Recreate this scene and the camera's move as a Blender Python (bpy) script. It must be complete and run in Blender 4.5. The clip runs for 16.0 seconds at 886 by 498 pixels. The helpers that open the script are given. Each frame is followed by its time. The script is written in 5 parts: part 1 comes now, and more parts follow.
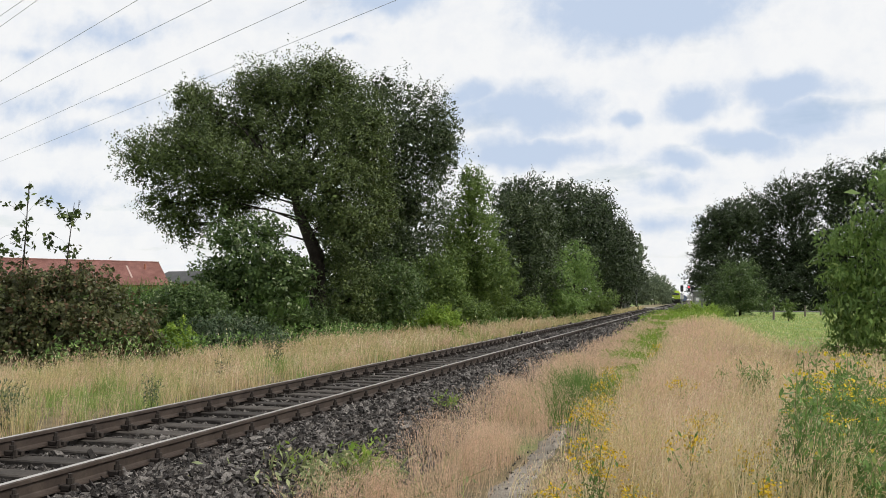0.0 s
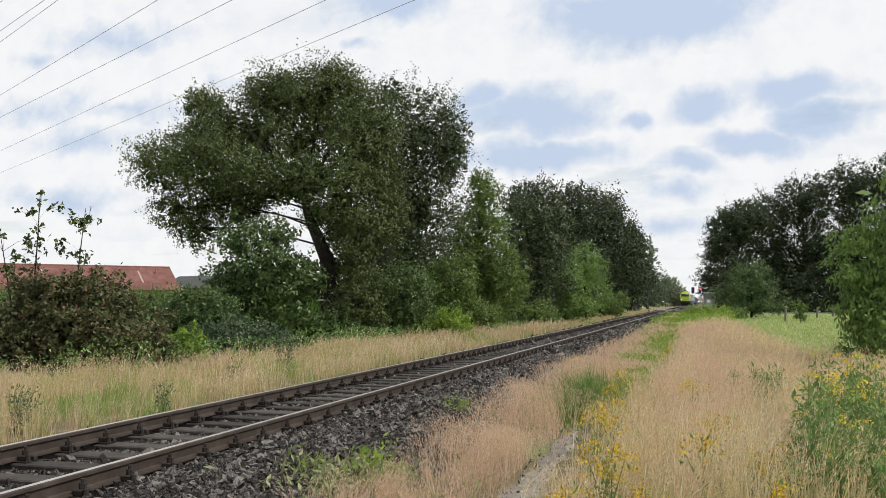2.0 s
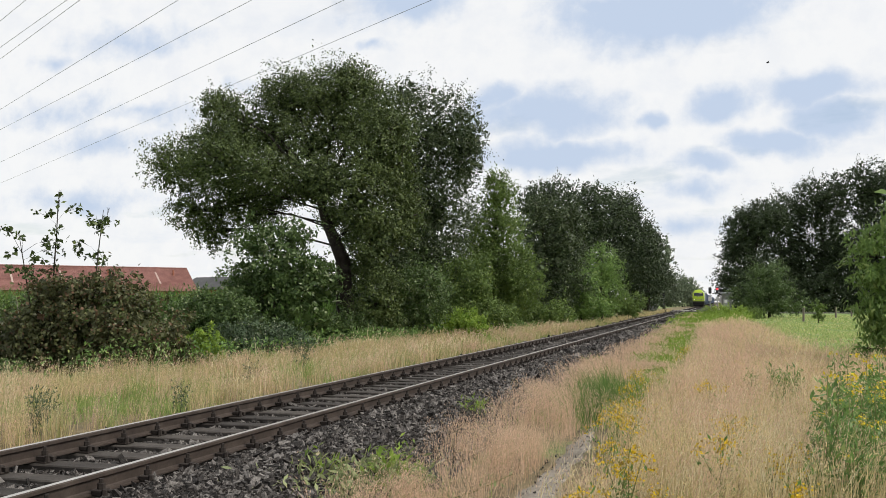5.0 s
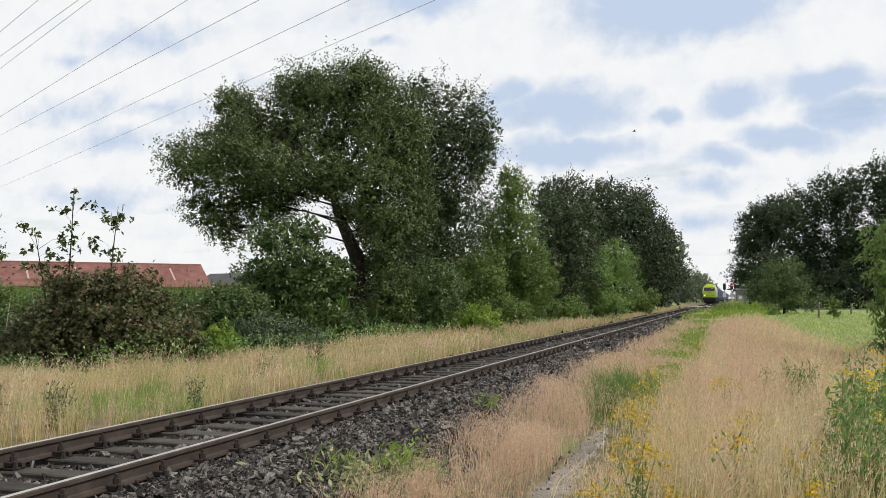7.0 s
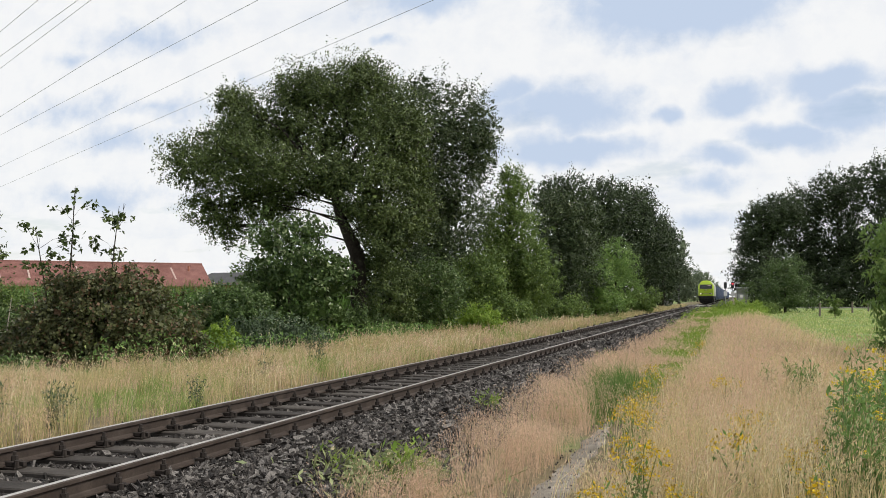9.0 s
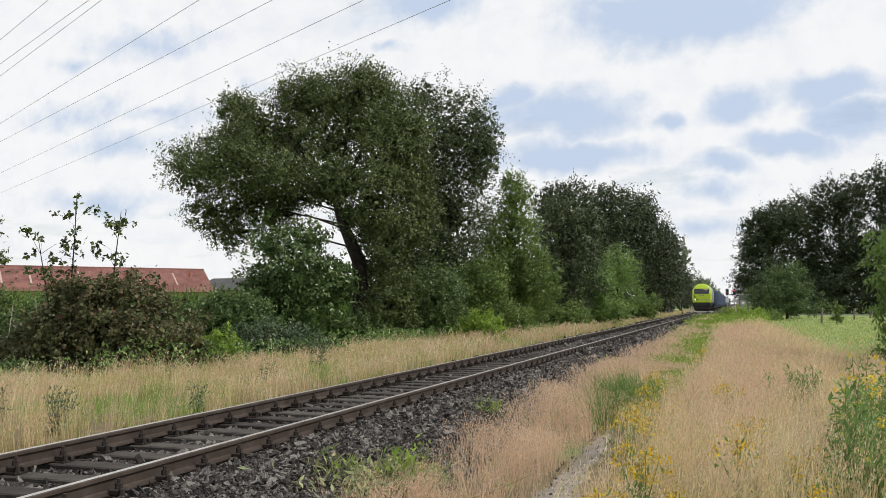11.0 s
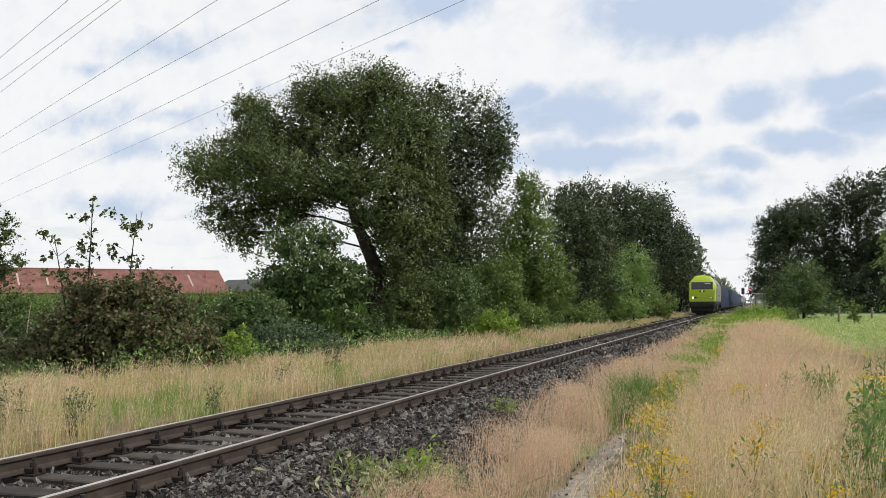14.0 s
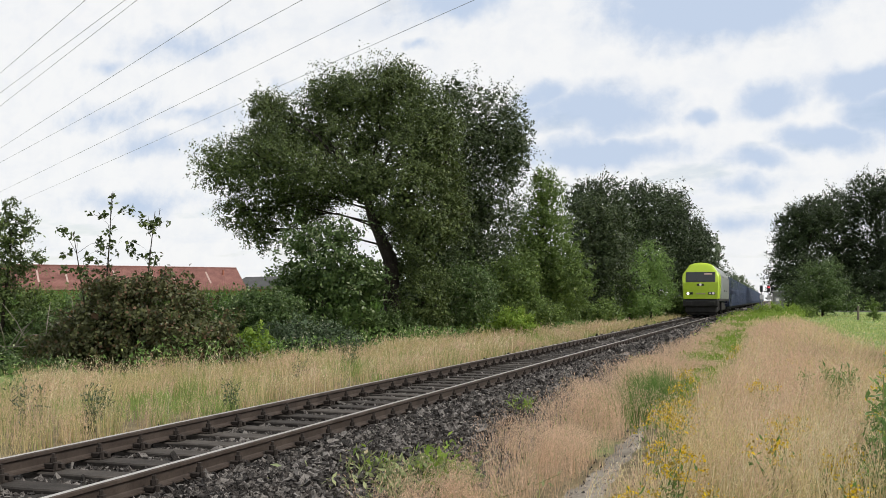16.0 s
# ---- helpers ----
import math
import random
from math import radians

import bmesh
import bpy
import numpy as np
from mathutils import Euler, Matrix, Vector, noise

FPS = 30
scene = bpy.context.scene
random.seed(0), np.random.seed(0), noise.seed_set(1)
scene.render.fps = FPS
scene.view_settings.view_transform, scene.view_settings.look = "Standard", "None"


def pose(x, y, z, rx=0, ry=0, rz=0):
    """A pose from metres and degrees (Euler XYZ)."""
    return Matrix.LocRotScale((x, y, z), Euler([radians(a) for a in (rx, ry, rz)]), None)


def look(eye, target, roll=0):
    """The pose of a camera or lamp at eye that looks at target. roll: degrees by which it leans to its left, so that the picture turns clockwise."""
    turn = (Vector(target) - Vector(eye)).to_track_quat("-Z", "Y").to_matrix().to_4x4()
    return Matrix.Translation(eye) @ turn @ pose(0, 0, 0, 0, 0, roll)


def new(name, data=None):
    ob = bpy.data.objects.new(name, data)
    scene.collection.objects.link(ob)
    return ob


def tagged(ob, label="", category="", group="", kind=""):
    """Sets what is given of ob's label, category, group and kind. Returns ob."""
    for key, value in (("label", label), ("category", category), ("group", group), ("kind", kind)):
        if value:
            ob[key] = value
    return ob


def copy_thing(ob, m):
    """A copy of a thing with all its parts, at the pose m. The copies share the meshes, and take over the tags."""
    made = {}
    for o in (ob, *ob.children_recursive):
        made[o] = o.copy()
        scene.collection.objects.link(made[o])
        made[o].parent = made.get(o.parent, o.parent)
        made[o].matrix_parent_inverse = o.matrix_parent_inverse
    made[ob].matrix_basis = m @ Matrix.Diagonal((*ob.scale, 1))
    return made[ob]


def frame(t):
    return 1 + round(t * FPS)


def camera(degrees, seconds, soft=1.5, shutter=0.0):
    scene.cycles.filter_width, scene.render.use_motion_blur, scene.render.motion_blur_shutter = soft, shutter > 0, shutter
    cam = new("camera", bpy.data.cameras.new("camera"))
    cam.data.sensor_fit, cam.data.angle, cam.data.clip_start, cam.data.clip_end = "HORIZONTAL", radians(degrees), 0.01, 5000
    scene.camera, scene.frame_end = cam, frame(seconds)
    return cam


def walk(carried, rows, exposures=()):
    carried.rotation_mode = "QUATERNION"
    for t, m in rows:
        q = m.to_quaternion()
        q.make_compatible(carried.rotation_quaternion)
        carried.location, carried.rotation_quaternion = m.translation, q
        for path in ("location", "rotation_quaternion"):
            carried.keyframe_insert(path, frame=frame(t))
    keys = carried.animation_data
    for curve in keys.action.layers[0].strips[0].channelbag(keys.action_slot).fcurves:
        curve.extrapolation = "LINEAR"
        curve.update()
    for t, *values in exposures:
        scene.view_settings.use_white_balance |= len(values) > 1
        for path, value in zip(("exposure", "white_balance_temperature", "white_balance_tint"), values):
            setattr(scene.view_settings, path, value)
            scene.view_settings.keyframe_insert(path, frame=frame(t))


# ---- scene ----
DURATION = 16.0
EYE = (0.0, 0.0, 1.324)
cam = camera(49.52, DURATION, soft=0.75)
# seconds and the camera's turn in degrees; it pans by hand from one spot
PATH = [
    (0.0, 92.909, -0.400, 14.543), (0.5, 92.923, -0.407, 14.547), (1.0, 92.966, -0.445, 14.687),
    (1.5, 93.051, -0.390, 14.893), (2.0, 93.102, -0.076, 15.160), (2.5, 93.209, 0.072, 15.388),
    (3.0, 93.254, 0.124, 15.510), (3.5, 93.236, 0.294, 15.552), (4.0, 93.218, 0.204, 15.617),
    (6.5, 92.970, 0.001, 16.872), (7.0, 92.912, 0.025, 16.906), (7.5, 92.885, -0.025, 16.956),
    (8.0, 92.859, 0.003, 16.968), (8.5, 92.837, 0.079, 16.993), (9.0, 92.851, 0.077, 16.961),
    (11.5, 93.245, -0.046, 17.074), (12.0, 93.243, 0.231, 17.172), (12.5, 93.242, 0.163, 17.393),
    (13.0, 93.227, 0.158, 17.593), (13.5, 93.239, 0.046, 17.749), (14.0, 93.238, 0.199, 17.919),
    (14.5, 93.200, 0.097, 18.160), (15.0, 93.159, 0.079, 18.426), (15.5, 93.111, 0.064, 18.726),
    (16.0, 93.076, 0.122, 18.912),
]
walk(cam, [(t, pose(*EYE, a, b, c)) for t, a, b, c in PATH], exposures=((0.0, 0.0), (16.0, 0.0)))

# ---- sun and sky ----
SUN_AZIMUTH, SUN_HEIGHT = 88.0, 46.0      # degrees to the right of the track's line, degrees up
sun = new("sun", bpy.data.lights.new("sun", "SUN"))
sun.data.energy, sun.data.angle, sun.data.color = 3.3, radians(3.0), (1.0, 0.95, 0.86)
a, e = radians(SUN_AZIMUTH), radians(SUN_HEIGHT)
sun.matrix_world = look((math.sin(a) * math.cos(e) * 50, math.cos(a) * math.cos(e) * 50, math.sin(e) * 50), (0, 0, 0))


class Nodes:
    """A short way to write node trees."""

    def __init__(self, tree):
        self.tree = tree
        tree.nodes.clear()

    def add(self, kind, **inputs):
        n = self.tree.nodes.new(kind)
        for k, v in inputs.items():
            self.put(n, k, v)
        return n

    def put(self, n, key, v):
        k = int(key[1:]) if key[0] == "i" and key[1:].isdigit() else key.replace("_", " ")
        if isinstance(v, bpy.types.NodeSocket):
            self.tree.links.new(v, n.inputs[k])
        else:
            n.inputs[k].default_value = v

    def math(self, op, a, b=0.0, c=0.0, clamp=False):
        n = self.add("ShaderNodeMath", i0=a, i1=b, i2=c)
        n.operation, n.use_clamp = op, clamp
        return n.outputs[0]

    def vec(self, op, a, b=(0, 0, 0)):
        n = self.add("ShaderNodeVectorMath", i0=a, i1=b)
        n.operation = op
        return n.outputs["Value"] if op in ("LENGTH", "DISTANCE", "DOT_PRODUCT") else n.outputs[0]

    def noise(self, vector, scale, detail=4.0, rough=0.55):
        return self.add("ShaderNodeTexNoise", Vector=vector, Scale=scale, Detail=detail, Roughness=rough).outputs["Fac"]

    def ramp(self, fac, *stops):
        n = self.add("ShaderNodeValToRGB", Fac=fac)
        els = n.color_ramp.elements
        while len(els) < len(stops):
            els.new(0.5)
        for el, (p, c) in zip(els, stops):
            el.position, el.color = p, (*c, 1) if len(c) == 3 else c
        return n.outputs["Color"]

    def mix(self, fac, a, b):
        n = self.tree.nodes.new("ShaderNodeMix")
        n.data_type = "RGBA"
        for i, v in ((0, fac), (6, a), (7, b)):
            if isinstance(v, bpy.types.NodeSocket):
                self.tree.links.new(v, n.inputs[i])
            else:
                n.inputs[i].default_value = v if i == 0 else (*v, 1)
        return n.outputs[2]

    def span(self, v, lo, hi):
        n = self.add("ShaderNodeMapRange", Value=v, From_Min=lo, From_Max=hi)
        n.interpolation_type = "SMOOTHSTEP"
        return n.outputs[0]


def build_sky():
    world = bpy.data.worlds.new("sky")
    scene.world, world.use_nodes = world, True
    g = Nodes(world.node_tree)
    clear = g.add("ShaderNodeTexSky")
    clear.sky_type, clear.sun_disc = "NISHITA", False
    clear.sun_elevation, clear.sun_rotation = radians(SUN_HEIGHT), radians(SUN_AZIMUTH)
    clear_light = g.vec("SCALE", clear.outputs[0])
    clear_light.node.inputs["Scale"].default_value = 0.12
    way = g.add("ShaderNodeTexCoord").outputs["Generated"]
    split = g.add("ShaderNodeSeparateXYZ", Vector=way)
    x, y, z = split.outputs
    ahead = g.math("MAXIMUM", y, 0.05)
    # a flat chart of the sky ahead; each grey cloud base is a soft oval whose rim noise frays
    chart = g.add("ShaderNodeCombineXYZ", X=g.math("DIVIDE", x, ahead), Y=g.math("DIVIDE", z, ahead)).outputs[0]
    stir = g.add("ShaderNodeTexNoise", Vector=chart, Scale=16.0, Detail=3.0, Roughness=0.5).outputs["Color"]
    stir = g.vec("MULTIPLY", g.vec("SUBTRACT", stir, (0.5, 0.5, 0.5)), (0.07, 0.04, 0.0))
    spot = g.vec("ADD", chart, stir)
    heap = None
    clouds = ((-0.053, 0.300, 0.110, 0.046, 1.0), (-0.110, 0.312, 0.055, 0.014, 0.8), (-0.171, 0.200, 0.078, 0.032, 0.8), (-0.171, 0.157, 0.092, 0.019, 0.85),
              (-0.222, 0.222, 0.026, 0.022, 0.7), (-0.060, 0.188, 0.017, 0.012, 0.7), (-0.003, 0.199, 0.040, 0.019, 0.8), (0.090, 0.211, 0.066, 0.020, 0.75),
              (0.055, 0.160, 0.056, 0.018, 0.8), (0.112, 0.181, 0.050, 0.024, 0.8), (-0.016, 0.137, 0.034, 0.015, 0.7), (-0.026, 0.115, 0.042, 0.016, 0.55),
              (-0.038, 0.075, 0.060, 0.018, 0.5), (-0.683, 0.317, 0.110, 0.026, 0.5), (-0.790, 0.234, 0.070, 0.025, 0.45), (-0.659, 0.229, 0.070, 0.020, 0.45),
              (-0.338, 0.330, 0.080, 0.030, 0.75), (-0.369, 0.286, 0.022, 0.008, 0.5), (-0.540, 0.253, 0.022, 0.016, 0.5), (-0.790, 0.293, 0.040, 0.012, 0.5),
              (-0.714, 0.192, 0.080, 0.020, 0.5), (-0.740, 0.120, 0.120, 0.022, 0.45))
    for cx, cz, rx, rz, much in clouds:
        d = g.vec("MULTIPLY", g.vec("SUBTRACT", spot, (cx, cz, 0)), (0.85 / rx, 0.95 / rz, 0))
        one = g.math("MULTIPLY", g.math("SUBTRACT", 1.25, g.vec("LENGTH", d)), much)
        heap = one if heap is None else g.math("MAXIMUM", heap, one)
    fray = g.math("SUBTRACT", g.noise(chart, 17.0, 9.0, 0.64), 0.5)
    grey = g.span(g.math("ADD", heap, g.math("MULTIPLY", fray, 1.15)), 0.06, 0.70)
    low = g.math("ADD", g.math("MULTIPLY", g.math("ABSOLUTE", z), 1.0), 0.18)
    dome = g.add("ShaderNodeCombineXYZ", X=g.math("DIVIDE", x, low), Y=g.math("DIVIDE", y, low), Z=0.0).outputs[0]
    veil = g.span(g.noise(dome, 1.9, 8.0, 0.62), 0.50, 0.76)
    behind = g.span(y, 0.25, -0.1)
    patches = g.math("MAXIMUM", grey, g.math("MULTIPLY", veil, g.math("ADD", g.math("MULTIPLY", behind, 0.5), 0.30)))
    puff = g.noise(chart, 30.0, 5.0, 0.6)
    white = g.ramp(puff, (0.35, (0.89, 0.905, 0.93)), (0.55, (0.94, 0.945, 0.95)))
    cloud = g.mix(patches, white, (0.56, 0.66, 0.825))
    cover = g.math("SUBTRACT", 0.97, g.math("MULTIPLY", g.span(g.noise(dome, 2.1, 5.0, 0.55), 0.56, 0.7), 0.35))
    sky = g.mix(cover, clear_light, cloud)
    back = g.add("ShaderNodeBackground", Color=sky, Strength=1.0)
    out = g.add("ShaderNodeOutputWorld")
    world.node_tree.links.new(back.outputs[0], out.inputs[0])


build_sky()


# ---- materials ----
def material(name):
    m = bpy.data.materials.new(name)
    m.use_nodes = True
    return m, Nodes(m.node_tree)


def finish(g, shader):
    g.tree.links.new(shader.outputs[0], g.add("ShaderNodeOutputMaterial").inputs[0])


def surface(name, colours, scale, rough=0.8, metal=0.0, bump=0.3, fine=6.0, depth=0.01, by="Object", spread=0.0, wear=None):
    """A solid: colour by noise at two scales, relief by the finer one; spread varies it from thing to thing."""
    m, g = material(name)
    where = g.add("ShaderNodeTexCoord").outputs[by]
    coarse, grain = g.noise(where, scale, 5), g.noise(where, scale * fine, 5, 0.65)
    f = g.math("ADD", g.math("MULTIPLY", coarse, 0.6), g.math("MULTIPLY", grain, 0.4))
    if spread:
        r = g.add("ShaderNodeObjectInfo").outputs["Random"]
        i = g.add("ShaderNodeNewGeometry").outputs["Random Per Island"]
        f = g.math("ADD", f, g.math("MULTIPLY", g.math("SUBTRACT", g.math("FRACT", g.math("ADD", r, i)), 0.5), spread))
    n = len(colours)
    col = g.ramp(f, *[(0.3 + 0.4 * k / max(1, n - 1), c) for k, c in enumerate(colours)])
    if wear:
        col = g.mix(g.span(g.noise(where, scale * 0.5, 6, 0.7), 0.55, 0.68), col, wear)
    b = g.add("ShaderNodeBump", Strength=bump, Distance=depth, Height=grain)
    p = g.add("ShaderNodeBsdfPrincipled", Base_Color=col, Roughness=rough, Metallic=metal, Specular_IOR_Level=0.5 if rough < 0.6 else 0.25, Normal=b.outputs[0])
    finish(g, p)
    return m


def leaf_material(name, dark, light, odd=None, through_light=0.35, gloss=0.45, odd_share=0.06, patches=0.5):
    m, g = material(name)
    r = g.add("ShaderNodeNewGeometry").outputs["Random Per Island"]
    where = g.add("ShaderNodeTexCoord").outputs["Object"]
    patch = g.noise(where, patches, 3)
    f = g.math("ADD", g.math("MULTIPLY", r, 0.55), g.math("MULTIPLY", patch, 0.5))
    col = g.ramp(f, (0.2, dark), (0.85, light))
    if odd:
        col = g.mix(g.math("GREATER_THAN", g.math("FRACT", g.math("MULTIPLY", r, 37.0)), 1 - odd_share), col, odd)
    p = g.add("ShaderNodeBsdfPrincipled", Base_Color=col, Roughness=gloss, Specular_IOR_Level=0.22)
    thin = g.add("ShaderNodeBsdfTranslucent", Color=g.mix(0.5, col, tuple(min(1, c * 1.3) for c in light)))
    mixed = g.add("ShaderNodeMixShader", i0=through_light)
    g.tree.links.new(p.outputs[0], mixed.inputs[1])
    g.tree.links.new(thin.outputs[0], mixed.inputs[2])
    finish(g, mixed)
    return m


def plain(name, colour, rough=0.5, metal=0.0):
    return surface(name, (tuple(c * 0.85 for c in colour), colour), 3.0, rough, metal, 0.08, 8.0, 0.002)


def glow(name, colour, strength):
    m, g = material(name)
    finish(g, g.add("ShaderNodeEmission", Color=(*colour, 1), Strength=strength))
    return m


OAK = leaf_material("oak_leaf", (0.018, 0.034, 0.012), (0.125, 0.165, 0.052), (0.15, 0.185, 0.065), 0.16, 0.45, 0.05)
ALDER = leaf_material("alder_leaf", (0.016, 0.03, 0.012), (0.085, 0.115, 0.048), (0.14, 0.165, 0.085), 0.15, 0.4)
HAZEL = leaf_material("hazel_leaf", (0.03, 0.06, 0.016), (0.175, 0.25, 0.065), (0.24, 0.31, 0.09), 0.35)
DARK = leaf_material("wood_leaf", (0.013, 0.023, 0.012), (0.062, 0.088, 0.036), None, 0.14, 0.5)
# distance haze is put into this leaf colour: lighter and less saturated
FAR_HAZED = leaf_material("hazed_far_leaf", (0.09, 0.12, 0.08), (0.19, 0.23, 0.14), None, 0.25, 0.7)
ELDER = leaf_material("elder_leaf", (0.022, 0.048, 0.016), (0.125, 0.185, 0.06), (0.28, 0.33, 0.18), 0.28, 0.4)
BROWN = leaf_material("hornbeam_leaf", (0.028, 0.032, 0.014), (0.14, 0.15, 0.065), (0.15, 0.092, 0.055), 0.28, 0.42, 0.13)
GREY = leaf_material("bramble_leaf", (0.03, 0.055, 0.025), (0.10, 0.14, 0.075), (0.2, 0.22, 0.15), 0.2, 0.45)
YELLOW = leaf_material("young_leaf", (0.10, 0.19, 0.025), (0.26, 0.36, 0.06), (0.32, 0.40, 0.08), 0.4)
CHERRY = leaf_material("cherry_leaf", (0.05, 0.10, 0.026), (0.21, 0.32, 0.085), (0.28, 0.36, 0.12), 0.42, 0.38)
WEED = leaf_material("weed_leaf", (0.05, 0.105, 0.03), (0.19, 0.31, 0.085), (0.27, 0.32, 0.11), 0.35)
PALE_WEED = leaf_material("pale_weed_leaf", (0.10, 0.14, 0.055), (0.34, 0.38, 0.18), (0.42, 0.36, 0.22), 0.3)
MAIZE = leaf_material("maize_leaf", (0.05, 0.11, 0.025), (0.15, 0.25, 0.06), None, 0.35)
STRAW = leaf_material("straw", (0.27, 0.21, 0.10), (0.80, 0.66, 0.39), (0.22, 0.26, 0.09), 0.4, 0.6, 0.14, 1.4)
PINK = leaf_material("bent_grass", (0.33, 0.215, 0.15), (0.83, 0.60, 0.44), (0.26, 0.27, 0.11), 0.42, 0.6, 0.10, 1.4)
VERGE = leaf_material("verge_grass", (0.22, 0.18, 0.08), (0.74, 0.61, 0.35), (0.17, 0.24, 0.06), 0.4, 0.6, 0.26, 1.2)
GREEN = leaf_material("green_grass", (0.10, 0.17, 0.04), (0.32, 0.42, 0.13), (0.5, 0.44, 0.22), 0.4, 0.5, 0.12, 1.2)
TUFT = leaf_material("tuft_grass", (0.045, 0.10, 0.022), (0.16, 0.26, 0.065), (0.4, 0.38, 0.18), 0.35, 0.5, 0.08, 1.2)
MEADOW = leaf_material("meadow_grass", (0.16, 0.22, 0.06), (0.42, 0.51, 0.19), (0.62, 0.55, 0.30), 0.4, 0.5, 0.22, 0.6)
FLOWER = leaf_material("yellow_flower", (0.46, 0.31, 0.012), (0.80, 0.57, 0.025), (0.22, 0.15, 0.04), 0.25, 0.6, 0.3)
TANSY = leaf_material("tansy_flower", (0.50, 0.37, 0.02), (0.78, 0.60, 0.05), (0.36, 0.33, 0.08), 0.25, 0.6, 0.2)
PALE_FLOWER = leaf_material("pale_flower", (0.6, 0.6, 0.3), (0.8, 0.8, 0.55), None, 0.2, 0.6)
BARK = surface("bark", ((0.016, 0.013, 0.010), (0.036, 0.030, 0.024), (0.07, 0.06, 0.05)), 5, 0.9, 0, 0.8, 5, 0.03)
TWIG = surface("dead_twig", ((0.16, 0.14, 0.11), (0.30, 0.27, 0.23)), 9, 0.85)
LONG_STRAW = leaf_material("long_straw", (0.55, 0.44, 0.25), (0.90, 0.80, 0.56), None, 0.35, 0.5)
STEM = plain("stem", (0.16, 0.17, 0.06), 0.7)
STONE = surface("ballast_stone", ((0.013, 0.0115, 0.0105), (0.042, 0.036, 0.033), (0.20, 0.185, 0.172)), 26, 0.7, 0, 0.9, 4, 0.012, spread=0.40)
BED = surface("ballast_bed", ((0.018, 0.017, 0.016), (0.05, 0.046, 0.043)), 9, 0.95, 0, 0.8, 4, 0.03)
SLEEPER = surface("sleeper_wood", ((0.022, 0.019, 0.017), (0.048, 0.042, 0.037), (0.095, 0.084, 0.074)), 3, 0.85, 0, 0.5, 9, 0.01, spread=0.2)
RAIL_RUST = surface("rail_rust", ((0.028, 0.021, 0.018), (0.054, 0.041, 0.034), (0.088, 0.07, 0.059)), 4, 0.65, 0.15, 0.25, 12, 0.003)
RAIL_TOP = surface("rail_top", ((0.42, 0.40, 0.37), (0.60, 0.57, 0.54)), 2, 0.42, 0.8, 0.05, 20, 0.001)
IRON = surface("iron_fitting", ((0.022, 0.018, 0.016), (0.05, 0.04, 0.034)), 12, 0.75, 0.2, 0.3)
SAND = surface("path_sand", ((0.10, 0.086, 0.068), (0.22, 0.195, 0.165), (0.40, 0.36, 0.31)), 3.5, 0.95, 0, 0.8, 6, 0.03)
ASPHALT = surface("asphalt", ((0.12, 0.118, 0.115), (0.2, 0.195, 0.19)), 3, 0.9)
LIME = surface("lime_paint", ((0.36, 0.50, 0.025), (0.42, 0.57, 0.035)), 0.8, 0.28, 0, 0.04, 8, 0.002)
SILVER = surface("silver_paint", ((0.17, 0.18, 0.18), (0.25, 0.26, 0.26)), 0.9, 0.4, 0.1, 0.05, 8, 0.002)
CHASSIS = surface("chassis_grime", ((0.012, 0.012, 0.012), (0.035, 0.033, 0.032)), 2.5, 0.7)
BLUE = surface("blue_steel", ((0.008, 0.012, 0.03), (0.018, 0.025, 0.052)), 1.5, 0.6, 0.1, 0.1)
PALE_BLUE = surface("worn_blue", ((0.06, 0.085, 0.15), (0.15, 0.18, 0.27)), 1.5, 0.6, 0.1, 0.1)
GREY_STEEL = plain("galvanised_steel", (0.32, 0.33, 0.34), 0.45, 0.5)
BLACK = plain("black_paint", (0.012, 0.012, 0.013), 0.5)
WHITE = plain("white_paint", (0.75, 0.75, 0.74), 0.5)
HUT = plain("hut_render", (0.17, 0.175, 0.165), 0.8)
TILE = surface("red_tile", ((0.12, 0.058, 0.05), (0.19, 0.088, 0.076), (0.26, 0.13, 0.112)), 0.9, 0.8, 0, 0.3, 8, 0.02)
SLATE = surface("dark_tile", ((0.05, 0.05, 0.052), (0.09, 0.09, 0.092)), 0.7, 0.75)
BRICK = surface("barn_brick", ((0.24, 0.09, 0.06), (0.34, 0.14, 0.10)), 3, 0.85)
PALE = plain("pale_sheet", (0.42, 0.31, 0.275), 0.6)
POST_WOOD = surface("weathered_post", ((0.10, 0.085, 0.07), (0.22, 0.19, 0.16)), 6, 0.9)
WIRE = plain("wire_metal", (0.30, 0.30, 0.31), 0.5, 0.2)
LAMP_ON = glow("headlight_glow", (1.0, 0.95, 0.82), 3.0)
LAMP_DIM = glow("marker_glow", (1.0, 0.95, 0.85), 0.45)
RED_ON = glow("red_signal_glow", (1.0, 0.06, 0.08), 3.0)


def glass_material():
    m, g = material("dark_glass")
    finish(g, g.add("ShaderNodeBsdfPrincipled", Base_Color=(0.02, 0.024, 0.026, 1), Roughness=0.06))
    return m


GLASS = glass_material()


